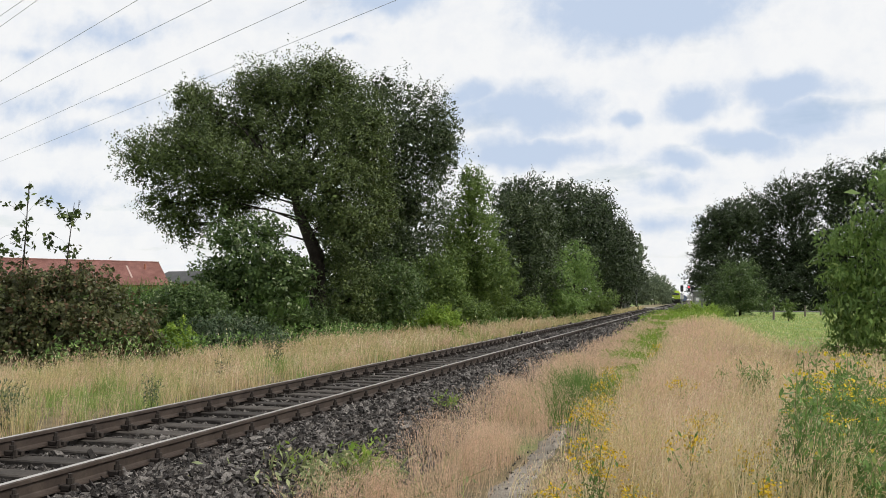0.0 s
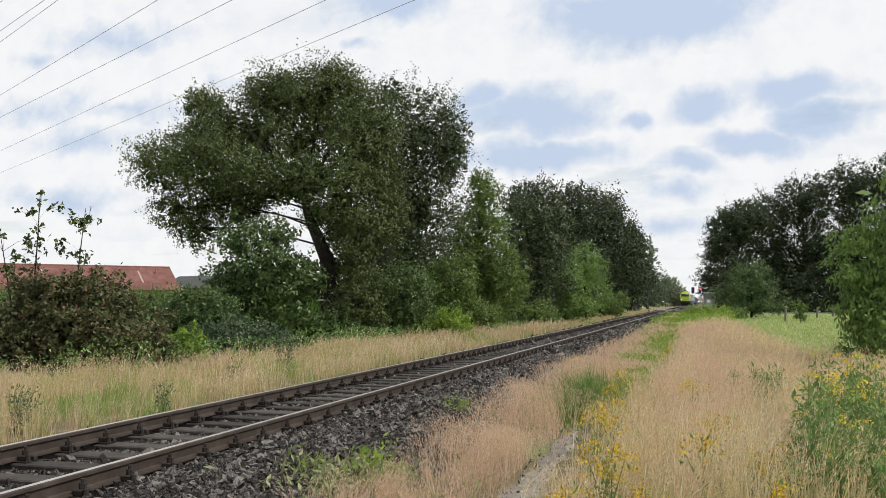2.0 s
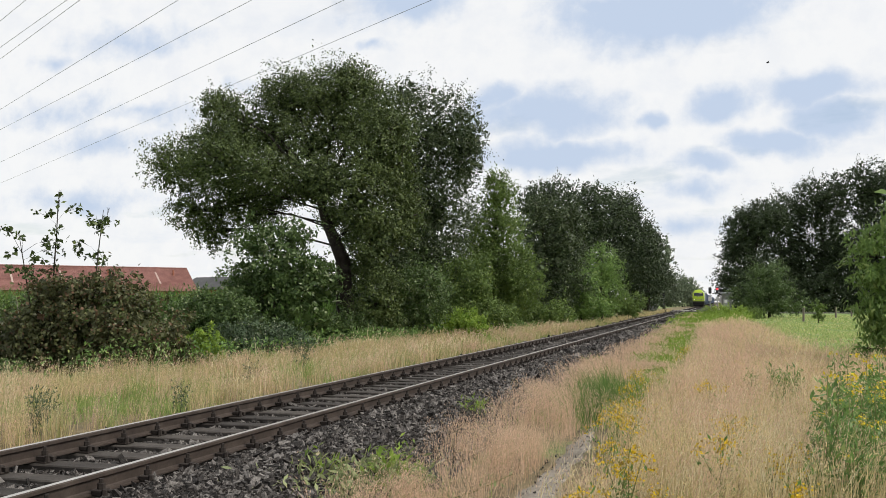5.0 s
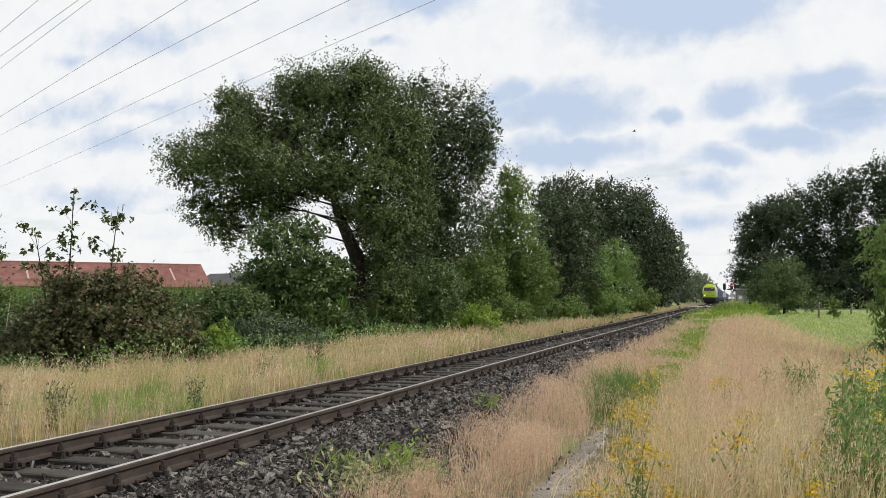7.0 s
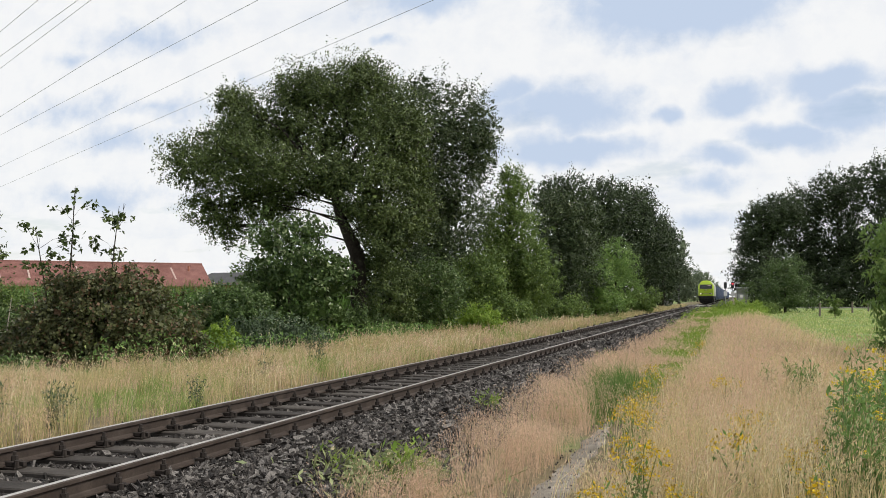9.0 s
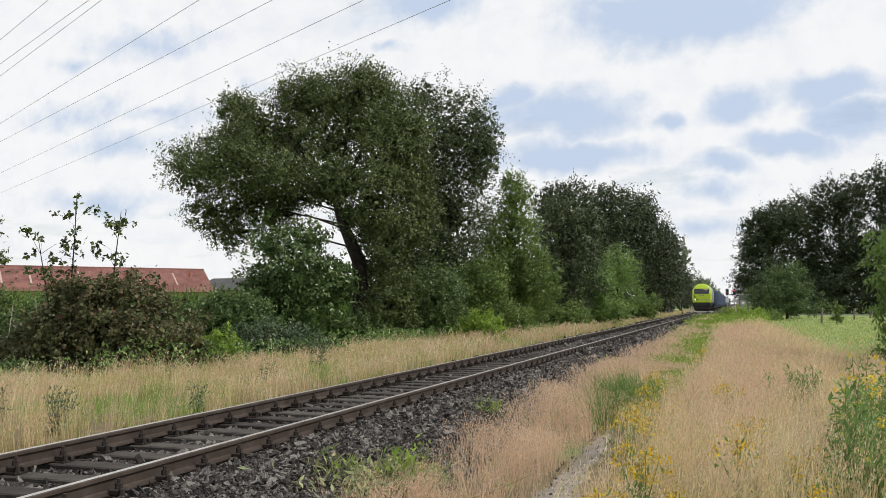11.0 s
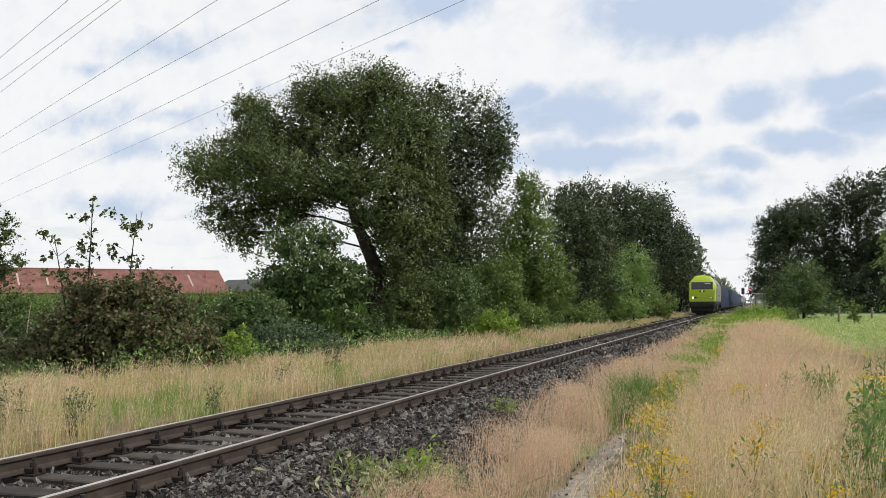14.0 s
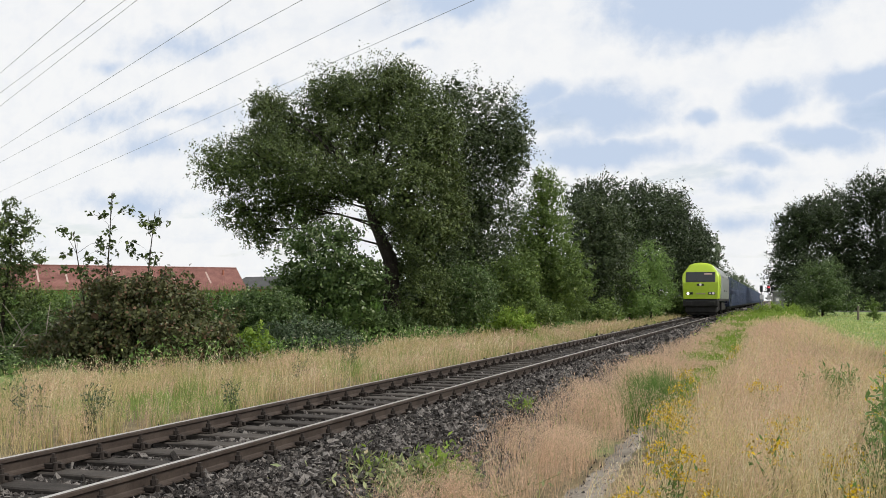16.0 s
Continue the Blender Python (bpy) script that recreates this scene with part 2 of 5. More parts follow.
def ground_material():
    """Soil, thatch and low herbs under the standing grass."""
    m, g = material("meadow_ground")
    where = g.add("ShaderNodeTexCoord").outputs["Object"]
    broad, mid, fine = g.noise(where, 0.35, 4), g.noise(where, 2.5, 5), g.noise(where, 22, 5, 0.7)
    dry = g.ramp(g.math("ADD", g.math("MULTIPLY", mid, 0.5), g.math("MULTIPLY", fine, 0.5)),
                 (0.3, (0.06, 0.047, 0.026)), (0.5, (0.16, 0.125, 0.066)), (0.7, (0.28, 0.22, 0.125)))
    fresh = g.ramp(fine, (0.3, (0.08, 0.13, 0.03)), (0.7, (0.24, 0.33, 0.09)))
    split = g.add("ShaderNodeSeparateXYZ", Vector=where)
    # the mown meadow lies to the right of the strip of tall grass, and beyond the hedge is tilled land
    mown = g.math("MULTIPLY", g.span(split.outputs[0], 1.6, 3.2), g.span(split.outputs[1], 22, 32))
    away = g.span(split.outputs[0], -13, -16)
    f = g.math("MAXIMUM", g.math("MAXIMUM", mown, away), g.math("MULTIPLY", g.span(broad, 0.5, 0.68), 0.6))
    f = g.math("MULTIPLY", f, g.span(mid, 0.2, 0.5))
    b = g.add("ShaderNodeBump", Strength=0.7, Distance=0.05, Height=fine)
    finish(g, g.add("ShaderNodeBsdfPrincipled", Base_Color=g.mix(f, dry, fresh), Roughness=0.95, Normal=b.outputs[0]))
    return m


GROUND = ground_material()


# ---- mesh helpers ----
def mesh_of(name, verts, faces, mat, flat=False):
    """A mesh from arrays; all faces have the same number of corners; flat: with hard edges."""
    v, f = np.asarray(verts, np.float32), np.asarray(faces, np.int32)
    me = bpy.data.meshes.new(name)
    me.vertices.add(len(v))
    me.vertices.foreach_set("co", v.ravel())
    n, k = f.shape
    me.loops.add(n * k)
    me.loops.foreach_set("vertex_index", f.ravel())
    me.polygons.add(n)
    me.polygons.foreach_set("loop_start", np.arange(0, n * k, k, dtype=np.int32))
    me.update(calc_edges=True)
    me.validate()
    if flat:
        me.shade_flat()
    me.materials.append(mat)
    return me


def under(ob, parent):
    ob.parent = parent
    return ob


def part(name, shape, mat, parent, label=""):
    """Links a bmesh (or a finished mesh) as one object under a thing or a part."""
    if isinstance(shape, bmesh.types.BMesh):
        me = bpy.data.meshes.new(name)
        shape.to_mesh(me)
        shape.free()
        me.materials.append(mat)
    else:
        me = shape
    ob = new(name, me)
    if parent is not None:
        ob.parent = parent
    return tagged(ob, label)


def thing(name, label, category, at=(0, 0, 0), group="", turn=0.0, kind=""):
    ob = new(name)
    ob.matrix_basis = pose(*at, 0, 0, turn)
    ob.empty_display_size = 0.2
    return tagged(ob, label, category, group, kind)


def box(sx, sy, sz, at=(0, 0, 0), bevel=0.0, turn=None, bm=None):
    """A box of that size round a centre, edges bevelled."""
    own = bm or bmesh.new()
    made = bmesh.ops.create_cube(own, size=1.0)["verts"]
    m = Matrix.Translation(at) @ (turn or Matrix.Identity(4)) @ Matrix.Diagonal((sx, sy, sz, 1))
    bmesh.ops.transform(own, matrix=m, verts=made)
    if bevel:
        edges = {e for v in made for e in v.link_edges}
        bmesh.ops.bevel(own, geom=list(edges), offset=bevel, segments=1, affect="EDGES")
    return own


def rod(a, b, r0, r1=None, sides=8, bm=None):
    own = bm or bmesh.new()
    a, b = Vector(a), Vector(b)
    made = bmesh.ops.create_cone(own, cap_ends=True, segments=sides, radius1=r0, radius2=r0 if r1 is None else r1, depth=(b - a).length)["verts"]
    turn = (b - a).to_track_quat("Z", "Y").to_matrix().to_4x4()
    bmesh.ops.transform(own, matrix=Matrix.Translation((a + b) / 2) @ turn, verts=made)
    return own


def tube(points, radii, sides=7, bm=None):
    """A bent, tapering tube through the points."""
    own = bm or bmesh.new()
    rings = []
    pts = [Vector(p) for p in points]
    for i, (p, r) in enumerate(zip(pts, radii)):
        way = (pts[min(i + 1, len(pts) - 1)] - pts[max(i - 1, 0)]).normalized()
        q = way.to_track_quat("Z", "Y")
        rings.append([own.verts.new(p + q @ Vector((math.cos(k * math.tau / sides) * r, math.sin(k * math.tau / sides) * r, 0))) for k in range(sides)])
    for lo, hi in zip(rings, rings[1:]):
        for k in range(sides):
            own.faces.new((lo[k], lo[(k + 1) % sides], hi[(k + 1) % sides], hi[k])).smooth = True
    own.faces.new(rings[0][::-1])
    own.faces.new(rings[-1])
    return own


def lift(x, y):
    """Height of the ground: a slight roll, and the swell on which the tall grass grows."""
    x, y = np.asarray(x, float), np.asarray(y, float)
    z = -0.45 + 0.05 * np.sin(x * 0.55 + 1.3) * np.sin(y * 0.23) + 0.03 * np.sin(x * 1.7 + y * 0.9)
    z += 0.10 * np.exp(-((x - 1.0) / 2.0) ** 2) * np.clip((y - 8) / 20, 0, 1)
    z = np.where(x < -7.0, z + 0.16 * np.clip((x + 14) / 7, 0, 1), z)
    return z


# ---- foliage ----
def unit(v):
    return v / np.maximum(np.linalg.norm(v, axis=1, keepdims=True), 1e-6)


def leaf_quads(rng, centre, length, width, droop=0.2, fold=0.25, face=None):
    """Pointed leaves: one folded quad each; face: the way that they turn towards, more or less."""
    n = len(centre)
    along = unit(rng.normal(size=(n, 3)) + np.array([0, 0, -droop]))
    front = unit(rng.normal(size=(n, 3)) * 0.33 + (np.array([0, 0, 0.7]) if face is None else face))
    side = unit(np.cross(along, front))
    up = np.cross(side, along)
    ln = length * rng.uniform(0.6, 1.25, (n, 1))
    wd = width * rng.uniform(0.6, 1.2, (n, 1)) * 0.5
    mid = centre + along * ln * 0.45 + up * wd * fold
    v = np.stack([centre, mid + side * wd, centre + along * ln, mid - side * wd], 1).reshape(-1, 3)
    return v, np.arange(4 * n).reshape(-1, 4)


def leaf_cloud(rng, blobs, n, lump, rough=0.2, per=26):
    """Centres and facings of n leaves: tight tufts of leaves on the twigs of each lobe, thick in some places, with gaps in others, and single sprays that stand out."""
    b = np.asarray(blobs, float)
    area = (b[:, 3] * b[:, 4] + b[:, 3] * b[:, 5] + b[:, 4] * b[:, 5])
    m = max(len(b) * 3, int(n / per * 1.45))
    pick = rng.choice(len(b), m, p=area / area.sum())
    d = unit(rng.normal(size=(m, 3)) + np.array([0, 0, 0.12]))
    size = lump * rng.lognormal(0, 0.35, m)
    r = rng.uniform(0.3, 1.0, m) ** 0.4 * (1 + rough * np.clip(rng.normal(size=m), -2, 1.3) * 0.75)
    axis = unit(d * 0.7 + rng.normal(size=(m, 3)) * 0.5 + np.array([0, 0, 0.2]))
    heart = b[pick, :3] + d * b[pick, 3:] * np.maximum(r, 0.1)[:, None] - axis * (size * 0.5)[:, None]
    k = 1.5 / lump
    clump = np.sin(heart[:, 0] * k + 1.3 * np.sin(heart[:, 2] * k)) + np.sin(heart[:, 1] * k + 2.0) * 0.6 + np.sin(heart[:, 2] * k * 1.2 + 0.8 * np.sin(heart[:, 0] * k * 0.7))
    keep = np.argsort(clump + rng.normal(size=m) * 0.8)[int(m * 0.31):]
    of = np.repeat(keep, max(1, round(n / len(keep))))
    n = len(of)
    s = rng.uniform(0, 1, n) ** 0.8
    round_it = rng.normal(size=(n, 3))
    long = np.where(rng.uniform(size=len(size)) < 0.2, 1.6, 1.0)[of]
    across = round_it * (size[of] * (0.20 - 0.08 * s) / long ** 0.7)[:, None]
    face = unit(unit(round_it) * 0.5 + d[of] * 0.75 + np.array([0, 0, 0.35]))
    return heart[of] + axis[of] * (size[of] * s * long)[:, None] + across, face


def crown_mesh(seed, blobs, n, leaf, mat, lump=0.55, rough=0.2, droop=0.2, base=(0, 0), shape=0.6, low=-0.5, core=1.0, per=26, deep=0.76):
    rng = np.random.default_rng(seed)
    shift = np.array([base[0], base[1], 0])
    c, face = leaf_cloud(rng, blobs, n, lump, rough, per)
    ok = c[:, 2] > low
    groups = [leaf_quads(rng, c[ok] - shift, leaf, leaf * shape, droop, 0.25, face[ok])]
    # the inner leaves, which close the crown
    if core:
        inner = []
        for x, y, z, rx, ry, rz in blobs:
            k = int(core * 5.0 * (rx + ry) * rz / (leaf * 2.6) ** 2)
            inner.append(np.array([x, y, z]) + unit(rng.normal(size=(k, 3))) * rng.uniform(0.1, deep, (k, 1)) * np.array([rx, ry, rz]))
        c = np.concatenate(inner)
        c = c[c[:, 2] > low]
        groups.append(leaf_quads(rng, c - shift, leaf * 2.3, leaf * 1.7, 0.2))
    return mesh_of("crown", *join(*groups), mat)


def plant_tree(name, label, category, base, blobs, n, leaf, mat, seed, trunk=0.2, lean=None, group="", limbs=True, bark=None, **how):
    """A tree or shrub: a root at its base, trunk, limbs to its lobes, a crown of leaves."""
    x, y = base
    z0 = float(lift(x, y))
    ob = thing(name, label, category, (x, y, 0), group)
    rng = random.Random(seed)
    top = max(blobs, key=lambda b: b[2])
    tip = Vector((top[0] - x, top[1] - y, top[2])) if lean is None else Vector(lean)
    a = Vector((0, 0, z0 - 0.08))
    pts = [a]
    for k in (0.25, 0.5, 0.75, 1.0):
        p = a.lerp(tip, k)
        pts.append(p + Vector((rng.uniform(-1, 1), rng.uniform(-1, 1), 0)) * trunk * 1.2 * (k < 1))
    bm = tube(pts, [trunk * 1.25, trunk, trunk * 0.8, trunk * 0.55, trunk * 0.25], 9)
    part("trunk", bm, bark or BARK, ob)
    if limbs:
        for b in blobs:
            end = Vector((b[0] - x, b[1] - y, b[2]))
            start = a.lerp(tip, min(0.85, max(0.12, (b[2] - b[5] * 0.3) / max(tip.z, 0.5) * 0.95)))
            if (end - start).length < 0.4:
                continue
            mid = start.lerp(end, 0.5) + Vector((rng.uniform(-0.15, 0.15), rng.uniform(-0.15, 0.15), 0.12)) * (end - start).length * 0.7
            w = trunk * (1.0 if end.z > tip.z * 0.9 else 0.45)
            part("limb", tube([start, mid, end], [w * 0.26, w * 0.16, w * 0.06], 6), bark or BARK, ob)
            for _ in range(3):
                o = Vector((rng.uniform(-1, 1) * b[3], rng.uniform(-1, 1) * b[4], rng.uniform(-0.3, 1) * b[5])) * 0.8
                part("limb", tube([mid.lerp(end, 0.4), end + o * 0.4, end + o], [trunk * 0.14, trunk * 0.09, trunk * 0.03], 5), bark or BARK, ob)
    part("crown", crown_mesh(seed, blobs, n, leaf, mat, base=base, low=z0 - 0.02, **how), mat, ob)
    return ob


def blades(rng, x, y, z, height, width, lean, wind=(0.25, -0.1), thick=None):
    """Bent blades of grass, three triangles each."""
    n = len(x)
    foot = np.stack([x, y, z], 1)
    turn = rng.uniform(0, 6.283, n)
    side = np.stack([np.cos(turn), np.sin(turn), np.zeros(n)], 1)
    tilt = rng.normal(size=(n, 2)) * lean + np.asarray(wind) * rng.uniform(0.2, 1.2, (n, 1))
    h = np.asarray(height).reshape(-1, 1)
    w = np.asarray(width).reshape(-1, 1) * 0.5
    mid = foot + np.concatenate([tilt * h * 0.35, h * 0.58], 1)
    tip = foot + np.concatenate([tilt * h, h * (1 - 0.25 * (tilt ** 2).sum(1, keepdims=True)).clip(0.5, 1)], 1)
    v = np.stack([foot - side * w, foot + side * w, mid + side * w * 0.8, mid - side * w * 0.8, tip], 1).reshape(-1, 3)
    k = np.arange(n)[:, None] * 5
    f = np.concatenate([k + [0, 1, 2], k + [0, 2, 3], k + [3, 2, 4]], 1).reshape(-1, 3)
    return v, f, mid, tip


def seed_heads(rng, mid, tip, per, size, plume):
    """Loose panicles: small slips along the upper part of a stalk."""
    n = len(tip)
    k = rng.uniform(0.35, 1.05, (n, per, 1))
    c = (mid[:, None] * (1 - k) + tip[:, None] * k + rng.normal(size=(n, per, 3)) * plume).reshape(-1, 3)
    d = unit(rng.normal(size=(len(c), 3)) * 0.35 + np.repeat(unit(tip - mid), per, 0))
    s = unit(np.cross(d, rng.normal(size=(len(c), 3))))
    size = np.repeat(np.broadcast_to(size, (n,)), per)[:, None] * rng.uniform(0.6, 1.3, (len(c), 1))
    v = np.stack([c - s * size * 0.11, c + s * size * 0.11, c + d * size], 1).reshape(-1, 3)
    return v, np.arange(3 * len(c)).reshape(-1, 3)


def join(*groups):
    vs, fs, k = [], [], 0
    for v, f in groups:
        vs.append(v)
        fs.append(f + k)
        k += len(v)
    return np.concatenate(vs), np.concatenate(fs)


def scatter(rng, x0, x1, y0, y1, per_m2, keep=None, tuft=0, spread=0.05):
    """Random places; with tuft, in tufts of that many."""
    n = int((x1 - x0) * (y1 - y0) * per_m2)
    x, y = rng.uniform(x0, x1, n), rng.uniform(y0, y1, n)
    if tuft:
        k = rng.integers(0, max(1, n // tuft), n)
        s = spread * np.maximum(1, y[k] / 11)
        x, y = x[k] + rng.normal(size=n) * s, y[k] + rng.normal(size=n) * s
    if keep is not None:
        m = keep(x, y) > rng.uniform(0, 1, n)
        x, y = x[m], y[m]
    return x, y


# ---- ground ----
TRACK_X, RAIL_GAP, SLEEPER_STEP, FIRST_SLEEPER = -5.44, 1.505, 0.6227, 6.43
CROSSING_Y = 155.0


def build_ground():
    xs = np.concatenate([np.linspace(-900, -60, 12), np.linspace(-55, -16, 20), np.linspace(-15, 9, 97), np.linspace(10, 60, 26), np.linspace(70, 900, 12)])
    ys = np.concatenate([np.linspace(-200, -5, 10), np.linspace(-4, 40, 130), np.linspace(41, 160, 80), np.linspace(170, 2400, 30)])
    gx, gy = np.meshgrid(xs, ys)
    gz = lift(gx, gy)
    gz = np.where(np.abs(gx - TRACK_X) < 1.9, gz - 0.15, gz)
    v = np.stack([gx, gy, gz], 2).reshape(-1, 3)
    w = len(xs)
    i = (np.arange(len(ys) - 1)[:, None] * w + np.arange(w - 1)[None]).reshape(-1, 1)
    me = mesh_of("ground", v, i + [0, 1, w + 1, w], GROUND)
    me.polygons.foreach_set("use_smooth", np.ones(len(me.polygons), bool))
    tagged(new("ground", me), "dry meadow soil with thatch and short green grass", "ground", kind="structure")


build_ground()


def bed_height(x):
    """Cross-section of the ballast: level under the sleepers, a sloping shoulder on both sides."""
    d = x - TRACK_X
    return np.interp(d, [-2.35, -1.6, -0.95, -0.86, 0.86, 0.95, 1.75, 2.75], [-0.44, -0.27, -0.175, -0.225, -0.225, -0.165, -0.20, -0.50])


def build_bed():
    xs = TRACK_X + np.array([-2.4, -2.1, -1.75, -1.4, -0.95, -0.86, -0.4, 0, 0.4, 0.86, 0.95, 1.4, 1.75, 2.1, 2.45, 2.8])
    ys = np.concatenate([np.linspace(-40, 40, 161), np.linspace(42, 120, 40), np.linspace(130, 1500, 30)])
    rng = np.random.default_rng(4)
    gx, gy = np.meshgrid(xs, ys)
    gz = bed_height(gx) + rng.normal(size=gx.shape) * 0.008
    gx = gx + np.where(np.abs(gx - TRACK_X) > 2.2, rng.normal(size=gx.shape) * 0.08, 0)
    w = len(xs)
    i = (np.arange(len(ys) - 1)[:, None] * w + np.arange(w - 1)[None]).reshape(-1, 1)
    me = mesh_of("ballast_bed", np.stack([gx, gy, gz], 2).reshape(-1, 3), i + [0, 1, w + 1, w], BED)
    return tagged(new("ballast_bed", me), "dark crushed-stone ballast bed under the railway track", "ballast", kind="structure")


BALLAST = build_bed()


def build_path():
    """The trodden strip of pale sand beside the ballast."""
    ys = np.linspace(5.5, 14.5, 40)
    v, f = [], []
    for i, y in enumerate(ys):
        mid = np.interp(y, [5.5, 8.5, 11.2, 14.5], [-1.75, -1.64, -1.64, -1.75])
        half = 0.27 * np.interp(y, [5.5, 10, 14.5], [1, 0.8, 0.15]) * (1 + 0.2 * math.sin(y * 2.3) + 0.25 * math.sin(y * 7.1 + 1))
        for k in (-1, -0.5, 0, 0.5, 1):
            x = mid + half * k
            v.append((x, y, float(lift(x, y)) + 0.012 - 0.03 * (abs(k) > 0.9)))
        if i:
            for k in range(4):
                a = (i - 1) * 5 + k
                f.append((a, a + 1, a + 6, a + 5))
    tagged(new("footpath", mesh_of("footpath", v, f, SAND)), "narrow trodden path of pale sandy soil", "path", kind="structure")


build_path()


def build_crossing():
    bm = bmesh.new()
    for x0, x1 in ((-60, TRACK_X - 1.9), (TRACK_X + 1.9, 60)):
        box(x1 - x0, 5.0, 0.5, ((x0 + x1) / 2, CROSSING_Y, -0.62), 0, None, bm)
    me = bpy.data.meshes.new("road")
    bm.to_mesh(me)
    bm.free()
    me.materials.append(ASPHALT)
    tagged(new("road", me), "grey asphalt road that crosses the railway", "road", kind="structure")
    slab = thing("crossing_slab", "pale concrete slabs of a level crossing between rails", "crossing", (TRACK_X, CROSSING_Y, 0))
    for dx, w in ((-1.25, 0.8), (0, 1.25), (1.25, 0.8)):
        for k in range(4):
            part("slab", box(w, 1.2, 0.14, (dx, -1.9 + 1.26 * k, -0.075), 0.02), PALE_CONCRETE, slab)


PALE_CONCRETE = surface("pale_concrete", ((0.36, 0.34, 0.31), (0.50, 0.48, 0.45)), 3, 0.85)
build_crossing()


# ---- track ----
def rail_mesh(y0, y1):
    half = [(0.0, 0.0), (0.026, -0.001), (0.034, -0.010), (0.034, -0.036), (0.010, -0.050), (0.008, -0.120), (0.02, -0.132), (0.066, -0.142), (0.066, -0.154)]
    ring = half + [(-x, z) for x, z in half[:0:-1]]
    n = len(ring)
    v = [(x, y, z) for y in (y0, y1) for x, z in ring]
    f = [(k, (k + 1) % n, n + (k + 1) % n, n + k) for k in range(n)]
    me = mesh_of("rail", v, f, RAIL_RUST, True)
    me.materials.append(RAIL_TOP)
    for k in (0, n - 1):
        me.polygons[k].material_index = 1
    return me


def build_track():
    track = thing("railway_track", "single railway track with rusty rails on dark wooden sleepers", "railway track", (TRACK_X, 0, 0))
    rm = rail_mesh(-30, 1400)
    for s in (-1, 1):
        r = part("rail", rm, None, track, "rusty steel rail with a bright worn running surface")
        r.location.x = s * RAIL_GAP / 2
    # wooden sleepers, worn and a little askew
    sleepers = []
    for k in range(3):
        bm = box(2.6, 0.25, 0.16, (0, 0, 0), 0.012)
        bmesh.ops.subdivide_edges(bm, edges=[e for e in bm.edges if abs(e.verts[0].co.x - e.verts[1].co.x) > 1], cuts=4)
        for v in bm.verts:
            v.co += Vector(noise.noise_vector(v.co * 2.2 + Vector((k * 9, 0, 0)))) * 0.012
        me = bpy.data.meshes.new("sleeper")
        bm.to_mesh(me)
        bm.free()
        me.materials.append(SLEEPER)
        sleepers.append(me)
    # one rail seat: ribbed plate, a clamp and a bolt with its nut on each side
    bm = box(0.35, 0.16, 0.018, (0, 0, -0.165), 0.003)
    for s in (-1, 1):
        box(0.085, 0.13, 0.045, (s * 0.098, 0, -0.13), 0.006, None, bm)
        rod((s * 0.105, 0, -0.12), (s * 0.105, 0, -0.028), 0.017, None, 6, bm)
        rod((s * 0.105, 0, -0.108), (s * 0.105, 0, -0.064), 0.031, None, 6, bm)
        box(0.05, 0.05, 0.045, (s * 0.16, 0.04, -0.14), 0.004, None, bm)
        rod((s * 0.165, -0.045, -0.16), (s * 0.165, -0.045, -0.098), 0.025, 0.02, 6, bm)
    seat = bpy.data.meshes.new("fastening")
    bm.to_mesh(seat)
    bm.free()
    seat.materials.append(IRON)
    rng = random.Random(8)
    sv = np.array([v.co for v in sleepers[0].vertices])
    cube = np.array([(x, y, z) for x in (-1.3, 1.3) for y in (-0.125, 0.125) for z in (-0.16, 0.0)])
    quads = np.array([(0, 1, 3, 2), (4, 6, 7, 5), (0, 4, 5, 1), (2, 3, 7, 6), (0, 2, 6, 4), (1, 5, 7, 3)])
    pad = np.array([(x, y, z) for x in (-0.15, 0.15) for y in (-0.06, 0.06) for z in (-0.17, -0.07)])
    far, fit_far = [], []
    first = -8
    for k in range(first, 1000):
        y = FIRST_SLEEPER + k * SLEEPER_STEP
        if k < first + 150:
            o = part("sleeper", sleepers[k % 3], None, track)
            o.matrix_basis = pose(rng.uniform(-0.03, 0.03), y, -0.254 + rng.uniform(-0.004, 0.004), 0, 0, rng.uniform(-0.5, 0.5))
            for s in (-1, 1):
                p = part("fastening", seat, None, track)
                p.location = (s * RAIL_GAP / 2, y, 0)
        else:
            far.append(cube + np.array([rng.uniform(-0.03, 0.03), y, -0.174]))
            if y < 260:
                for s in (-1, 1):
                    fit_far.append(pad + np.array([s * RAIL_GAP / 2, y, 0]))
    for name, rows, mat in (("sleeper_row", far, SLEEPER), ("fastening_row", fit_far, IRON)):
        n = len(rows)
        me = mesh_of(name, np.concatenate(rows), (np.arange(n)[:, None, None] * 8 + quads[None]).reshape(-1, 4), mat, True)
        tagged(part(name, me, mat, track), kind="stuff")


build_track()


